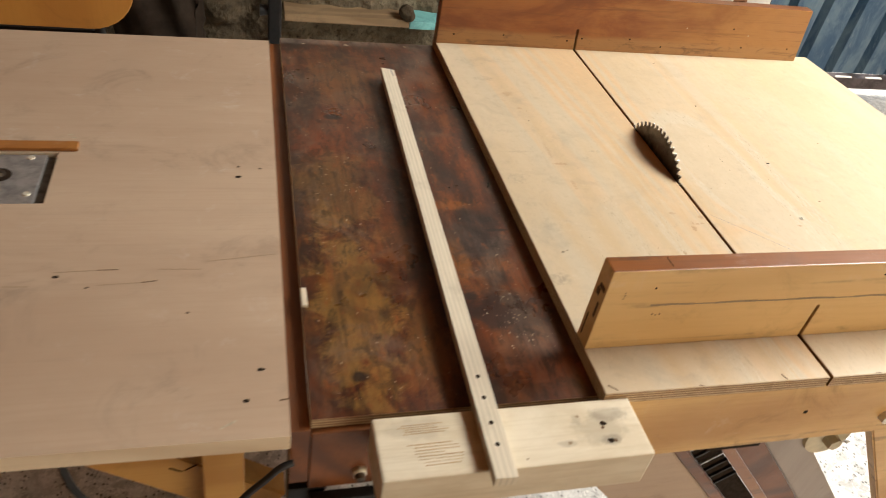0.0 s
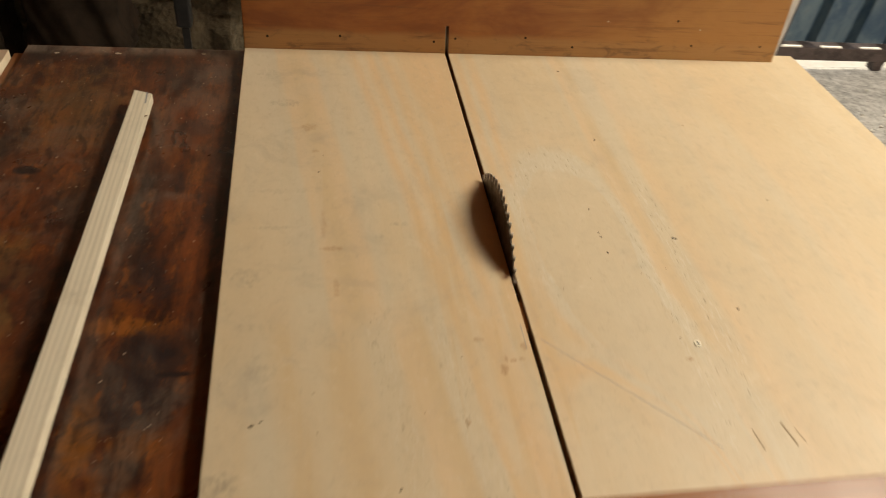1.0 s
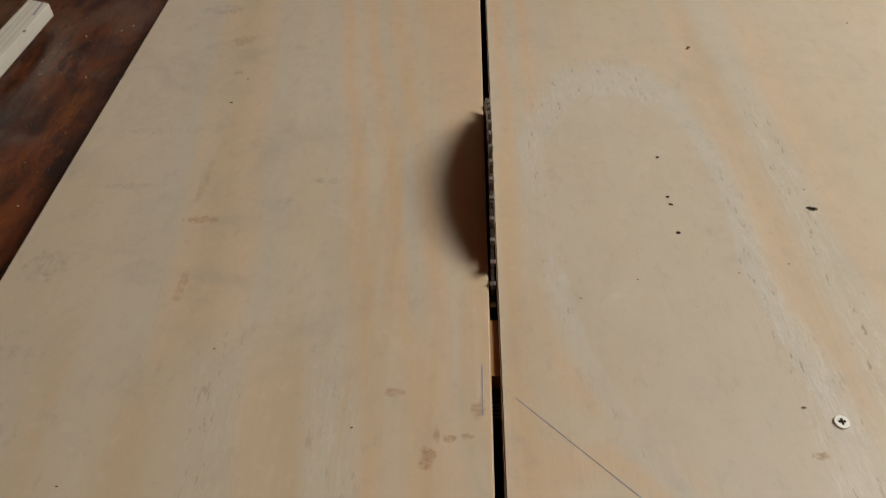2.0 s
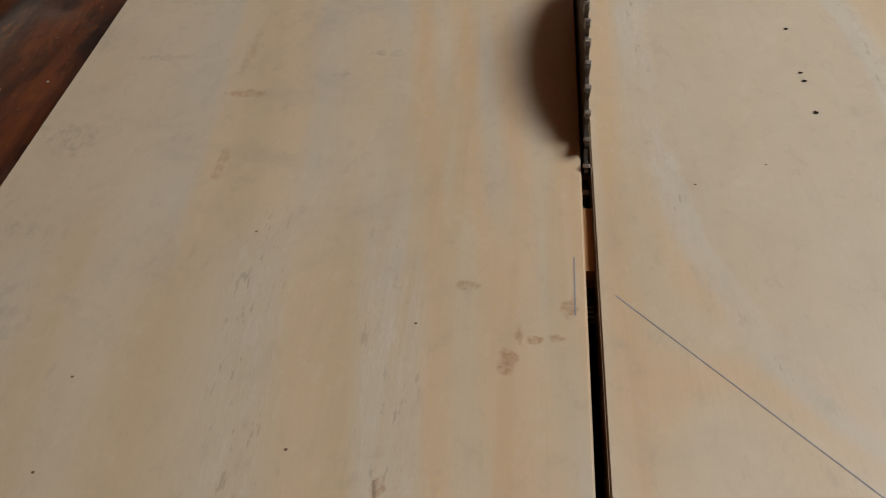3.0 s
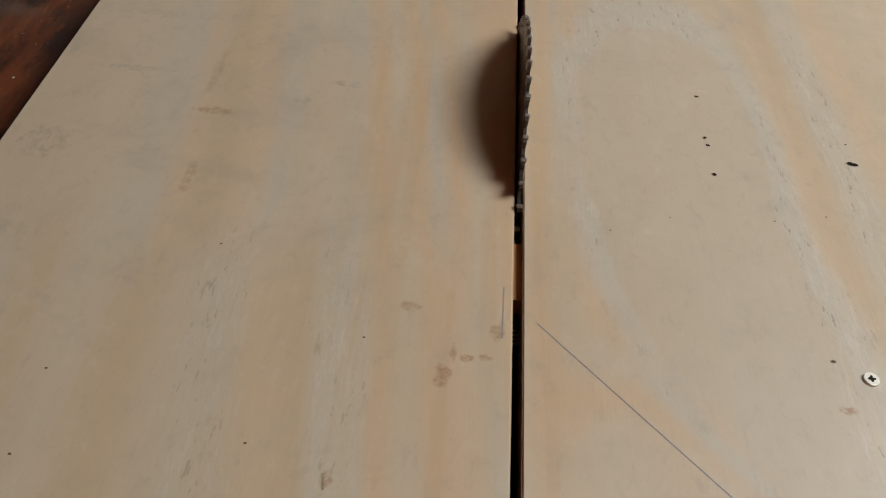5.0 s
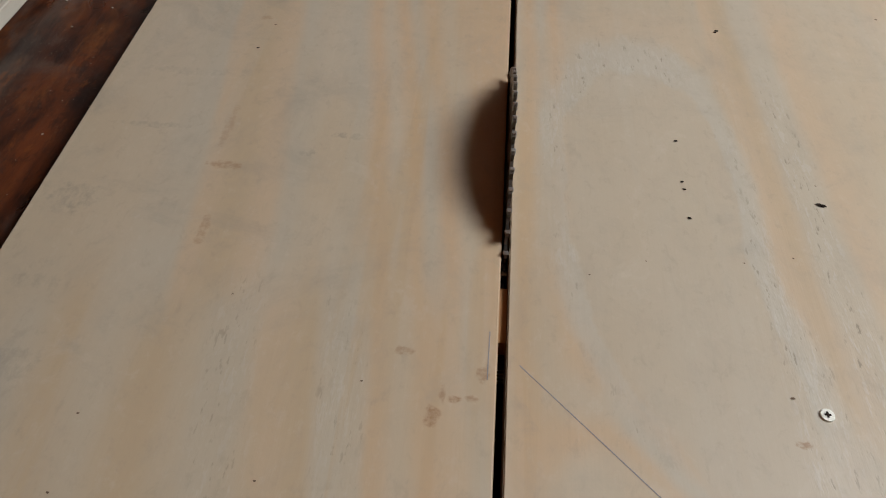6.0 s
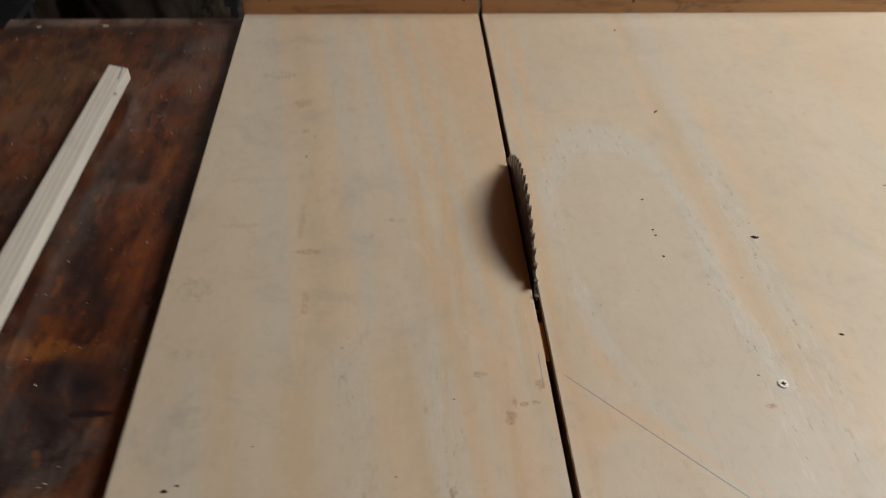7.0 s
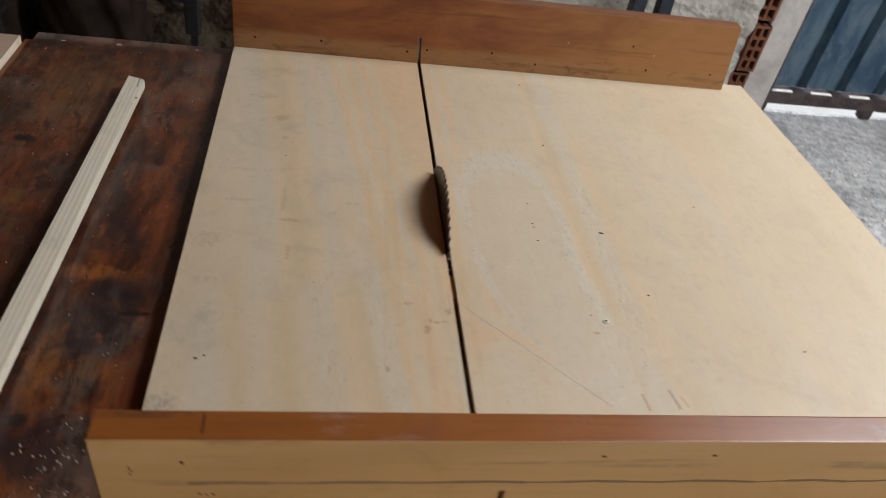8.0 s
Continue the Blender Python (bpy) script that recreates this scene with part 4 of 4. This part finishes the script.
bmesh.ops.bevel(base, geom=[e for e in base.edges if all(v.co.z > Z - 0.001 for v in e.verts)], offset=0.0007, segments=2, affect="EDGES")
edges_to(base, 0.35)
# kerf walls take a darker brown that holds the slot's shade
for f in base.faces:
    if abs(f.calc_center_median().x) < 0.0021 and f.normal.z < 0.3:
        f.material_index = 2
base_ob = part("sled_base", base, [SLED, EDGE, KERF_WALL], sled, "sanded plywood base with smudges and glue stains")


def fence(name, y0, y1, height, slit, x1, x1_top, material, label):
    """A board on edge with the saw's slit cut up into it."""
    out = [(-0.250, Z), (-half, Z), (-half - slit[1], slit[0]), (half - slit[1], slit[0]), (half, Z), (x1, Z), (x1_top, height), (-0.250, height)]
    return part(name, prism(out, y0, y1, 1, 0.0011), material, sled, label)


far = fence("rear_fence", 0.0, 0.0205, 0.998, (0.937, 0.003), 0.458, 0.449, [FENCE_FACE, FENCE_TOP], "deep orange varnished wooden fence")
near = fence("front_fence", -0.689, -0.668, 1.0, (0.944, 0.0), 0.505, 0.505, [FENCE_FAR, HONEY, FENCE_TOP], "wooden fence, honey front and worn red-brown top edge")
for f in near.data.polygons:
    f.material_index = 1 if f.normal.y < -0.7 or f.normal.x < -0.7 else 2 if f.normal.z > 0.7 else 0
for f in far.data.polygons:
    f.material_index = 1 if f.normal.z > 0.7 else 0
part("crack", box(-0.1884, -0.1876, -0.6845, -0.671, 0.9998, 1.0003, 0), HOLE, near)
# a long crack that wanders along the front face, knot and splits on the end grain
wander = bmesh.new()
last = (-0.198, 0.956)
for k in range(1, 29):
    now = (-0.198 + k * 0.0235, 0.956 - k * 0.00011 + 0.0010 * math.sin(k * 1.9) + 0.0006 * math.sin(k * 4.3))
    wide = 0.0005 + 0.0007 * abs(math.sin(k * 0.9 + 0.4))
    vs = [wander.verts.new((p[0], y, p[1] + h)) for y in (-0.6886, -0.6893) for p, h in ((last, -wide), (now, -wide), (now, wide), (last, wide))]
    for f in ((0, 1, 2, 3), (4, 5, 6, 7), (0, 1, 5, 4), (2, 3, 7, 6), (1, 2, 6, 5), (3, 0, 4, 7)):
        wander.faces.new([vs[j] for j in f])
    last = now
part("long_crack", wander, SCRATCH, near, "thin dirty crack along the grain")
for y, z, ry, rz in ((-0.681, 0.974, 0.0050, 0.0026), (-0.676, 0.966, 0.0030, 0.0040), (-0.683, 0.948, 0.0016, 0.0090), (-0.674, 0.922, 0.0008, 0.0140)):
    part("end_split", box(-0.2504, -0.2496, y - ry, y + ry, z - rz, z + rz, 0), SPECK, near)
for x, z, r in ((-0.230, 0.973, 0.0008), (-0.2295, 0.970, 0.0010), (-0.230, 0.966, 0.0008), (-0.192, 0.944, 0.0013), (-0.188, 0.943, 0.0010), (-0.184, 0.9435, 0.0012)):
    part("dark_knot", rod((x, -0.6888, z), (x, -0.6893, z), r, r * 0.8, 7), SPECK, near)
part("split", prism(((-0.2495, 0.9905), (-0.232, 0.986), (-0.205, 0.988), (-0.190, 0.9965), (-0.2495, 0.9965)), -0.0012, 0.0004, 1), SPLIT_WOOD, far, "pale split in the top corner")
for x, z in ((0.205, 0.951), (0.335, 0.944)):
    part("paint_speck", rod((x, 0.0004, z), (x, -0.0003, z), 0.0014, 0.0011, 7), DUST, far)
for x, z in ((-0.222, 0.917), (-0.135, 0.92), (0.009, 0.921), (-0.018, 0.916), (0.165, 0.914), (0.33, 0.921), (0.43, 0.923), (0.30, 0.955), (0.10, 0.925)):
    part("nail_hole", rod((x, 0.0004, z), (x, -0.0003, z), 0.0016, 0.0016, 8), HOLE, far)
for x, z in ((-0.200, 0.978), (0.059, 0.984), (0.135, 0.985)):
    part("nail_hole", rod((x, -0.6886, z), (x, -0.6894, z), 0.0012, 0.0012, 8), HOLE, near)

for x, y, r in ((0.1705, -0.357, 0.0020), (0.1725, -0.3575, 0.0018), (0.097, -0.347, 0.0011), (0.0975, -0.353, 0.0011), (0.098, -0.312, 0.0012), (0.0975, -0.375, 0.0012), (0.1415, -0.190, 0.0014), (0.1400, -0.192, 0.0012), (0.138, -0.039, 0.0016),
                (-0.219, -0.543, 0.0017), (0.195, -0.451, 0.0015), (-0.166, -0.250, 0.0011), (-0.129, -0.450, 0.0005), (-0.176, -0.518, 0.0006),
                (-0.061, -0.491, 0.0006), (0.071, -0.408, 0.0005), (0.042, -0.420, 0.0006), (0.121, -0.404, 0.0006), (0.147, -0.398, 0.0006), (0.172, -0.342, 0.0006), (0.128, -0.481, 0.0009),
                (-0.096, -0.540, 0.0007), (-0.174, -0.552, 0.0007), (-0.213, -0.540, 0.0012), (-0.161, -0.222, 0.0009), (0.30, -0.30, 0.0012), (0.33, -0.52, 0.0014), (0.26, -0.16, 0.001), (-0.12, -0.60, 0.0012)):
    part("nail_hole", grain_knot(x, y, r, Z + 0.0003), HOLE if r > 0.0010 else SPECK, base_ob)


part("pencil_line", stroke(0.008, -0.476, 0.120, -0.586, 0.00042), GRAPHITE, base_ob, "diagonal grey pencil line")
part("pencil_line", stroke(-0.006, -0.459, -0.0062, -0.485, 0.0005), GRAPHITE, base_ob)
for x0, y0, x1, y1, wd in ((0.150, -0.572, 0.152, -0.590, 0.0012), (0.176, -0.568, 0.180, -0.588, 0.0016), (-0.067, -0.548, -0.066, -0.554, 0.0008), (0.185, -0.574, 0.188, -0.586, 0.0008)):
    part("scratch", stroke(x0, y0, x1, y1, wd), SCRATCH, base_ob)

for x, y, x1, y1, wd in ((-0.055, -0.738, -0.052, -0.7455, 0.0016), (-0.151, -0.7435, -0.146, -0.7445, 0.0010), (-0.244, -0.735, -0.236, -0.742, 0.0014), (0.055, -0.7455, 0.062, -0.7465, 0.0010)):
    part("edge_chip", stroke(x, y, x1, y1, wd), SPECK, base_ob)
part("kerf_bridge", box(-0.0018, 0.0018, -0.462, -0.430, TABLE + 0.001, Z - 0.004, 0), SPLIT_WOOD, base_ob, "honey wood left across the kerf")

# one countersunk cross-head screw
screw = part("screw", rod((0.141, -0.488, Z - 0.0005), (0.141, -0.488, Z + 0.0009), 0.0035, 0.0030, 24), BRASS, base_ob, "bright countersunk cross-head screw")
part("cross_slot", box(0.1396, 0.1424, -0.4884, -0.4876, Z + 0.0009, Z + 0.0012, 0), HOLE, screw)
part("cross_slot", box(0.1406, 0.1414, -0.4894, -0.4866, Z + 0.0009, Z + 0.00125, 0), HOLE, screw)

# ---- saw blade and motor ----
BR, BY, BZ = 0.1045, -0.335, 0.9365 - 0.1045
saw = thing("circular_saw", (0.0, BY, 0.75), "circular saw motor under the bench with its toothed blade raised", "circular saw")
TEETH = 60
outline = []
for k in range(TEETH):
    a = 2 * math.pi * k / TEETH
    for da, r in ((0.0, BR - 0.0008), (0.020, BR - 0.0010), (0.030, BR - 0.0062), (0.062, BR - 0.0068), (0.082, BR - 0.0038)):
        outline.append((BY + r * math.cos(a + da), BZ + r * math.sin(a + da)))
blade = part("saw_blade", prism(outline, -0.0008, 0.0008, 0), STEEL, saw, "dark resin-stained steel blade")
tooth_mesh = mesh_from(box(-0.0014, 0.0014, -0.0052, 0.0, -0.0014, 0.0004, 0.0003, 1), "carbide_tooth", CARBIDE)
for k in range(TEETH):
    a = 2 * math.pi * k / TEETH
    ob = new("tooth", tooth_mesh)
    ob.parent = blade
    ob.matrix_local = Matrix.Translation((0, 0, BZ - 0.75)) @ Matrix.Rotation(a - math.pi / 2, 4, "X") @ Matrix.Translation((0, BR, 0))
# added unseen box, dark inside, so that the slot reads black
dark_box = bmesh.new()
for q in ((-0.03, 0.046, -0.69, -0.02, 0.700, 0.704), (-0.03, -0.027, -0.69, -0.02, 0.704, TABLE - 0.0125), (0.043, 0.046, -0.69, -0.02, 0.704, TABLE - 0.0125), (-0.027, 0.043, -0.69, -0.687, 0.704, TABLE - 0.0125), (-0.027, 0.043, -0.023, -0.02, 0.704, TABLE - 0.0125)):
    box_into(dark_box, *q)
part("slot_dark_box", dark_box, HOLE, saw, "added dark box that keeps the slot black")
part("flange", rod((-0.006, BY, BZ), (0.006, BY, BZ), 0.024, 0.024, 28), STEEL, saw)
part("shaft", rod((-0.012, BY, BZ), (0.06, BY, BZ), 0.008), STEEL, saw)
part("motor_housing", rod((0.05, BY, BZ), (0.25, BY, BZ), 0.036, 0.036, 28), BLACK, saw, "black motor housing")
for k in range(7):
    x = 0.08 + k * 0.022
    part("cooling_fin", rod((x, BY, BZ), (x + 0.006, BY, BZ), 0.0395, 0.0395, 28), BLACK, saw)
part("bracket", box(0.06, 0.24, BY - 0.04, BY + 0.04, BZ + 0.0355, TABLE - 0.012, 0.002), BLACK, saw)

# ---- T-square: batten on a pine block ----
BLOCK_TOP = TABLE + 0.0085
square = thing("t_square_fence", (-0.36, -0.45, TABLE), "pale pine T-square with a long batten screwed to a block", "T-square")
bx0, by0, bx1, by1 = -0.3700, -0.822, -0.3505, -0.111
d = Vector((bx1 - bx0, by1 - by0)).normalized()
n = Vector((d.y, -d.x)) * 0.0098
q = [(bx0 - n.x, by0 - n.y), (bx0 + n.x, by0 + n.y), (bx1 + n.x, by1 + n.y - 0.0035), (bx1 - n.x, by1 - n.y + 0.0035)]
batten = part("batten", prism(q, BLOCK_TOP + 0.0003, BLOCK_TOP + 0.0108, 2, 0.0008), BATTEN, square, "long straight pale pine batten")
part("block", box(-0.467, -0.226, -0.8075, -0.7455, 0.850, BLOCK_TOP, 0.002), PINE_BLOCK, square, "thick pale pine block with saw marks and knots")
for y in (-0.717, -0.741, -0.768, -0.790):
    x = bx0 + (y - by0) * d.x / d.y
    part("screw_hole", rod((x, y, BLOCK_TOP + 0.0106), (x, y, BLOCK_TOP + 0.0111), 0.0021, 0.0021, 14), HOLE, batten)
for x, y, r, mat in ((-0.262, -0.772, 0.0034, HOLE), (-0.264, -0.776, 0.0022, SPECK), (-0.262, -0.790, 0.0034, HOLE), (-0.258, -0.7905, 0.0024, SPECK), (-0.300, -0.789, 0.0022, SCRATCH), (-0.284, -0.762, 0.0018, SCRATCH), (-0.343, -0.800, 0.0012, SPECK)):
    part("knot", grain_knot(x, y, r, BLOCK_TOP + 0.0003), mat, square)
for k in range(13):
    y = -0.756 - k * 0.0022 if k < 5 else -0.776 - (k - 5) * 0.0029
    x0, length = -0.450 + 0.0012 * k + random.uniform(0, 0.008), random.uniform(0.024, 0.040)
    part("saw_mark", stroke(x0, y, x0 + length, y + 0.0006, random.uniform(0.0004, 0.0008), BLOCK_TOP + 0.0002), MARK, square)

part("pencil_mark", stroke(-0.3450, -0.1340, -0.3460, -0.1120, 0.0016, BLOCK_TOP + 0.0109), GRAPHITE, batten)
part("nail_hole", grain_knot(-0.3410, -0.1590, 0.0016, BLOCK_TOP + 0.0111), SPECK, batten)

# ---- loose things on the bench top ----
chips = bmesh.new()
for k in range(420):
    x, y = random.uniform(-0.500, -0.256), random.uniform(-0.72, 0.015)
    if abs(x - (bx0 + (y - by0) * d.x / d.y)) < 0.014:
        continue
    s = random.choice((0.0002, 0.0003, 0.0003, 0.0004, 0.0005, 0.0007))
    # a denser cluster of specks stands in for glints on the varnish
    if random.random() < 0.16:
        x, y, s = random.gauss(-0.305, 0.018), random.gauss(-0.638, 0.022), random.choice((0.0003, 0.0004, 0.0005, 0.0008))
        if not (-0.345 < x < -0.254):
            continue
    vs = box_into(chips, -s, s, -s * 0.6, s * 0.6, 0, s * 0.5)
    bmesh.ops.transform(chips, matrix=pose(x, y, TABLE + 0.0002, 0, 0, random.uniform(0, 180)), verts=vs)
for x, y, r in ((-0.3985, 0.006, 0.004), (-0.466, 0.004, 0.0025), (-0.300, 0.010, 0.003)):
    part("chipped_spot", grain_knot(x, y, r, TABLE + 0.0004), DUST, bench)
solo("sawdust", chips, DUST, "pale sawdust specks on the dark bench top, one cluster standing in for glints", "sawdust", "stuff")
solo("wood_chip", box(-0.514, -0.508, -0.600, -0.574, TABLE + 0.0002, TABLE + 0.004, 0.001), PINE, "small pale wood sliver on the bench edge", "wood chip")

# ---- behind the bench ----
clamp = thing("bar_clamp", (-0.465, 0.912, 0.0), "black iron bar clamp standing behind the bench", "bar clamp")
part("bar", box(-0.474, -0.456, 0.908, 0.916, 0.0, 1.0, 0.001), BLACK, clamp)
part("jaw", box(-0.483, -0.447, 0.89, 0.93, 0.475, 0.75, 0.006, 3), BLACK, clamp)
part("knob", rod((-0.505, 0.91, 0.565), (-0.482, 0.91, 0.565), 0.016, 0.013, 18), BLACK, clamp)
ledge = thing("wall_batten", (-0.1, 1.50, 0.30), "weathered batten on the rough wall with a turquoise painted end", "batten")
part("batten_body", box(-0.40, 0.06, 1.49, 1.62, 0.290, 0.320, 0.003), WEATHERED, ledge)
part("painted_end", box(0.061, 0.20, 1.488, 1.62, 0.287, 0.317, 0.003), TEAL, ledge, "flaking turquoise paint")
stub = bmesh.new()
bmesh.ops.create_icosphere(stub, subdivisions=3, radius=0.03)
for v in stub.verts:
    v.co *= 1 + 0.4 * noise.noise(v.co * 40)
bmesh.ops.translate(stub, verts=stub.verts, vec=(0.05, 1.50, 0.345))
solo("mortar_lump", stub, WALL, "lump of mortar on the batten", "mortar")

chair = thing("chair", (-0.98, 0.75, 0.0), "orange varnished plywood chair with a rounded back", "chair")
out = []
for cx, cz, a0 in ((-0.886, 0.725, -90), (-0.886, 0.90, 0), (-1.20, 0.90, 90), (-1.20, 0.725, 180)):
    for k in range(9):
        a = radians(a0 + 90 * k / 8)
        out.append((cx + 0.1 * math.cos(a), cz + 0.1 * math.sin(a)))
part("backrest", prism(out, 0.595, 0.609, 1, 0.003), ORANGE, chair, "orange varnished plywood backrest")
# the seat is assumed; its black stands in for the dark behind the bench
part("seat", box(-1.24, -0.95, 0.62, 1.02, 0.44, 0.455, 0.006, 3), RUBBER, chair, "assumed seat, black to vanish in the dark corner")
for x, y, zt in ((-1.22, 0.622, 0.92), (-0.87, 0.622, 0.92), (-1.22, 0.99, 0.442), (-0.97, 0.99, 0.442)):
    part("leg", rod((x, y, 0.0), (x, y, zt), 0.011), BLACK, chair)
part("crossbar", rod((-1.22, 0.622, 0.60), (-0.87, 0.622, 0.60), 0.010), BLACK, chair)


def sack(name, x0, x1, z1, y, lean, seed, label):
    """A slumped paper sack: a pillow shape with folds."""
    bm = bmesh.new()
    bmesh.ops.create_cube(bm, size=2.0)
    bmesh.ops.subdivide_edges(bm, edges=list(bm.edges), cuts=22, use_grid_fill=True)
    for v in bm.verts:
        p = v.co.copy()
        r = (1 - 0.25 * p.x * p.x - 0.2 * p.z * p.z)
        fold = noise.ridged_multi_fractal(Vector((p.x * 1.3 + p.z * 1.4 + seed, p.y, p.z * 0.5)), 1.0, 2.0, 3, 0.9, 1.6)
        q = Vector((p.x * (x1 - x0) / 2, p.y * 0.11 * r, p.z * z1 / 2))
        q += v.normal * 0.035 * (fold - 0.8)
        v.co = Vector(((x0 + x1) / 2, y, z1 / 2 + 0.02)) + q + Vector((0, lean * q.z, 0))
        v.co.z = max(v.co.z, 0.001)
    root = thing(name, ((x0 + x1) / 2, y, 0.0), label, "sack", "sacks by the wall")
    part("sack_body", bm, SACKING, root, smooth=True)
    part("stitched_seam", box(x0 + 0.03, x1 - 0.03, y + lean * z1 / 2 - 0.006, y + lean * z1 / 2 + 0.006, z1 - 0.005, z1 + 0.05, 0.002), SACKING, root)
    return root


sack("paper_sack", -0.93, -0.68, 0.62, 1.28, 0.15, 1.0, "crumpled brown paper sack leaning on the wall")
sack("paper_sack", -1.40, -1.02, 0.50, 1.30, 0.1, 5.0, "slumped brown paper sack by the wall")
for x, lean in ((0.86, 0.06), (0.97, 0.03)):
    bm = bmesh.new()
    for x0, x1, y0, y1 in ((0, 0.045, 0, 0.003), (0, 0.003, 0, 0.045), (0.042, 0.045, 0, 0.045)):
        box_into(bm, x0, x1, y0, y1, 0, 1.3)
    bmesh.ops.transform(bm, matrix=pose(x, 1.36, 0.0, -6, lean * 60, 0), verts=bm.verts)
    solo("steel_profile", bm, NAVY, "dark navy steel channel leaning on the wall", "steel channel", group="steel profiles")
bits = bmesh.new()
for k in range(900):
    x, y = random.uniform(0.55, 2.5), random.triangular(-0.5, 1.58, 1.0)
    r = random.choice((0.001, 0.0015, 0.002, 0.003, 0.004, 0.006))
    vs = box_into(bits, -r, r, -r * 0.7, r * 0.7, 0, r)
    for v in vs:
        v.co *= random.uniform(0.6, 1.2)
    bmesh.ops.transform(bits, matrix=pose(x, y, 0.001, random.uniform(-15, 15), random.uniform(-15, 15), random.uniform(0, 180)), verts=vs)
solo("grit", bits, LIME, "white plaster grit scattered on the concrete floor", "grit", "stuff")

# ---- below the bench ----
solo("power_cable", tube(((-0.765, -0.58, 0.866), (-0.768, -0.58, 0.72), (-0.769, -0.58, 0.63), (-0.764, -0.58, 0.590), (-0.745, -0.575, 0.53), (-0.66, -0.55, 0.25), (-0.70, -0.45, 0.012), (-0.9, -0.3, 0.010)), 0.0045), RUBBER, "black power cable hanging down to the floor", "cable", smooth=True)
solo("power_cable", tube(((-0.530, -0.7445, 0.840), (-0.540, -0.7465, 0.838), (-0.552, -0.748, 0.826), (-0.580, -0.75, 0.79), (-0.62, -0.76, 0.68), (-0.62, -0.76, 0.30), (-0.60, -0.76, 0.008), (-0.75, -0.7, 0.008)), 0.0032), RUBBER, "thick black cable looping from the bench leg", "cable", smooth=True)


def slanting(at, width, low, material, label, lean=0.85, y=-0.655):
    """A board that slants down under the apron; at: its middle at 0.70 m."""
    top, foot = (at - 0.085 * lean, y, 0.785), (at + (0.70 - low) * lean, y, low)
    return solo("slanting_board", beam(top, foot, width, 0.018), material, label, "board", group="slanting boards under the bench")


slanting(0.0350, 0.036, 0.03, BROWN, "dark red-brown board slanting under the bench")
slanting(0.0005, 0.0155, 0.015, FENCE_FAR, "narrow amber strip slanting under the bench")
slanting(0.0925, 0.050, 0.04, GREY_BOARD, "greyed board slanting under the bench")
slanting(0.224, 0.031, 0.02, APRON, "honey pine brace standing under the bench", 0.68, -0.703)
slanting(-0.1480, 0.107, 0.09, PINK_PLY, "wide pinkish plywood board slanting under the bench")
slanting(-0.0665, 0.0155, 0.015, FENCE_TOP, "thin orange-brown strip slanting under the bench")
reel = thing("pipe_clamp", (0.184, -0.60, 0.60), "cream plastic pipe clamp hung from the apron", "pipe clamp")
part("pipe", rod((0.184, -0.66, 0.67), (0.184, -0.56, 0.67), 0.028, 0.028, 28), CREAM, reel, smooth=False)
part("collar", rod((0.184, -0.661, 0.67), (0.184, -0.670, 0.67), 0.034, 0.034, 28), CREAM, reel)
part("nut", rod((0.184, -0.671, 0.67), (0.184, -0.684, 0.67), 0.011, 0.010, 6), CREAM, reel)
part("hanger", box(0.174, 0.194, -0.60, -0.59, 0.697, TABLE - 0.012, 0.001), BLACK, reel)
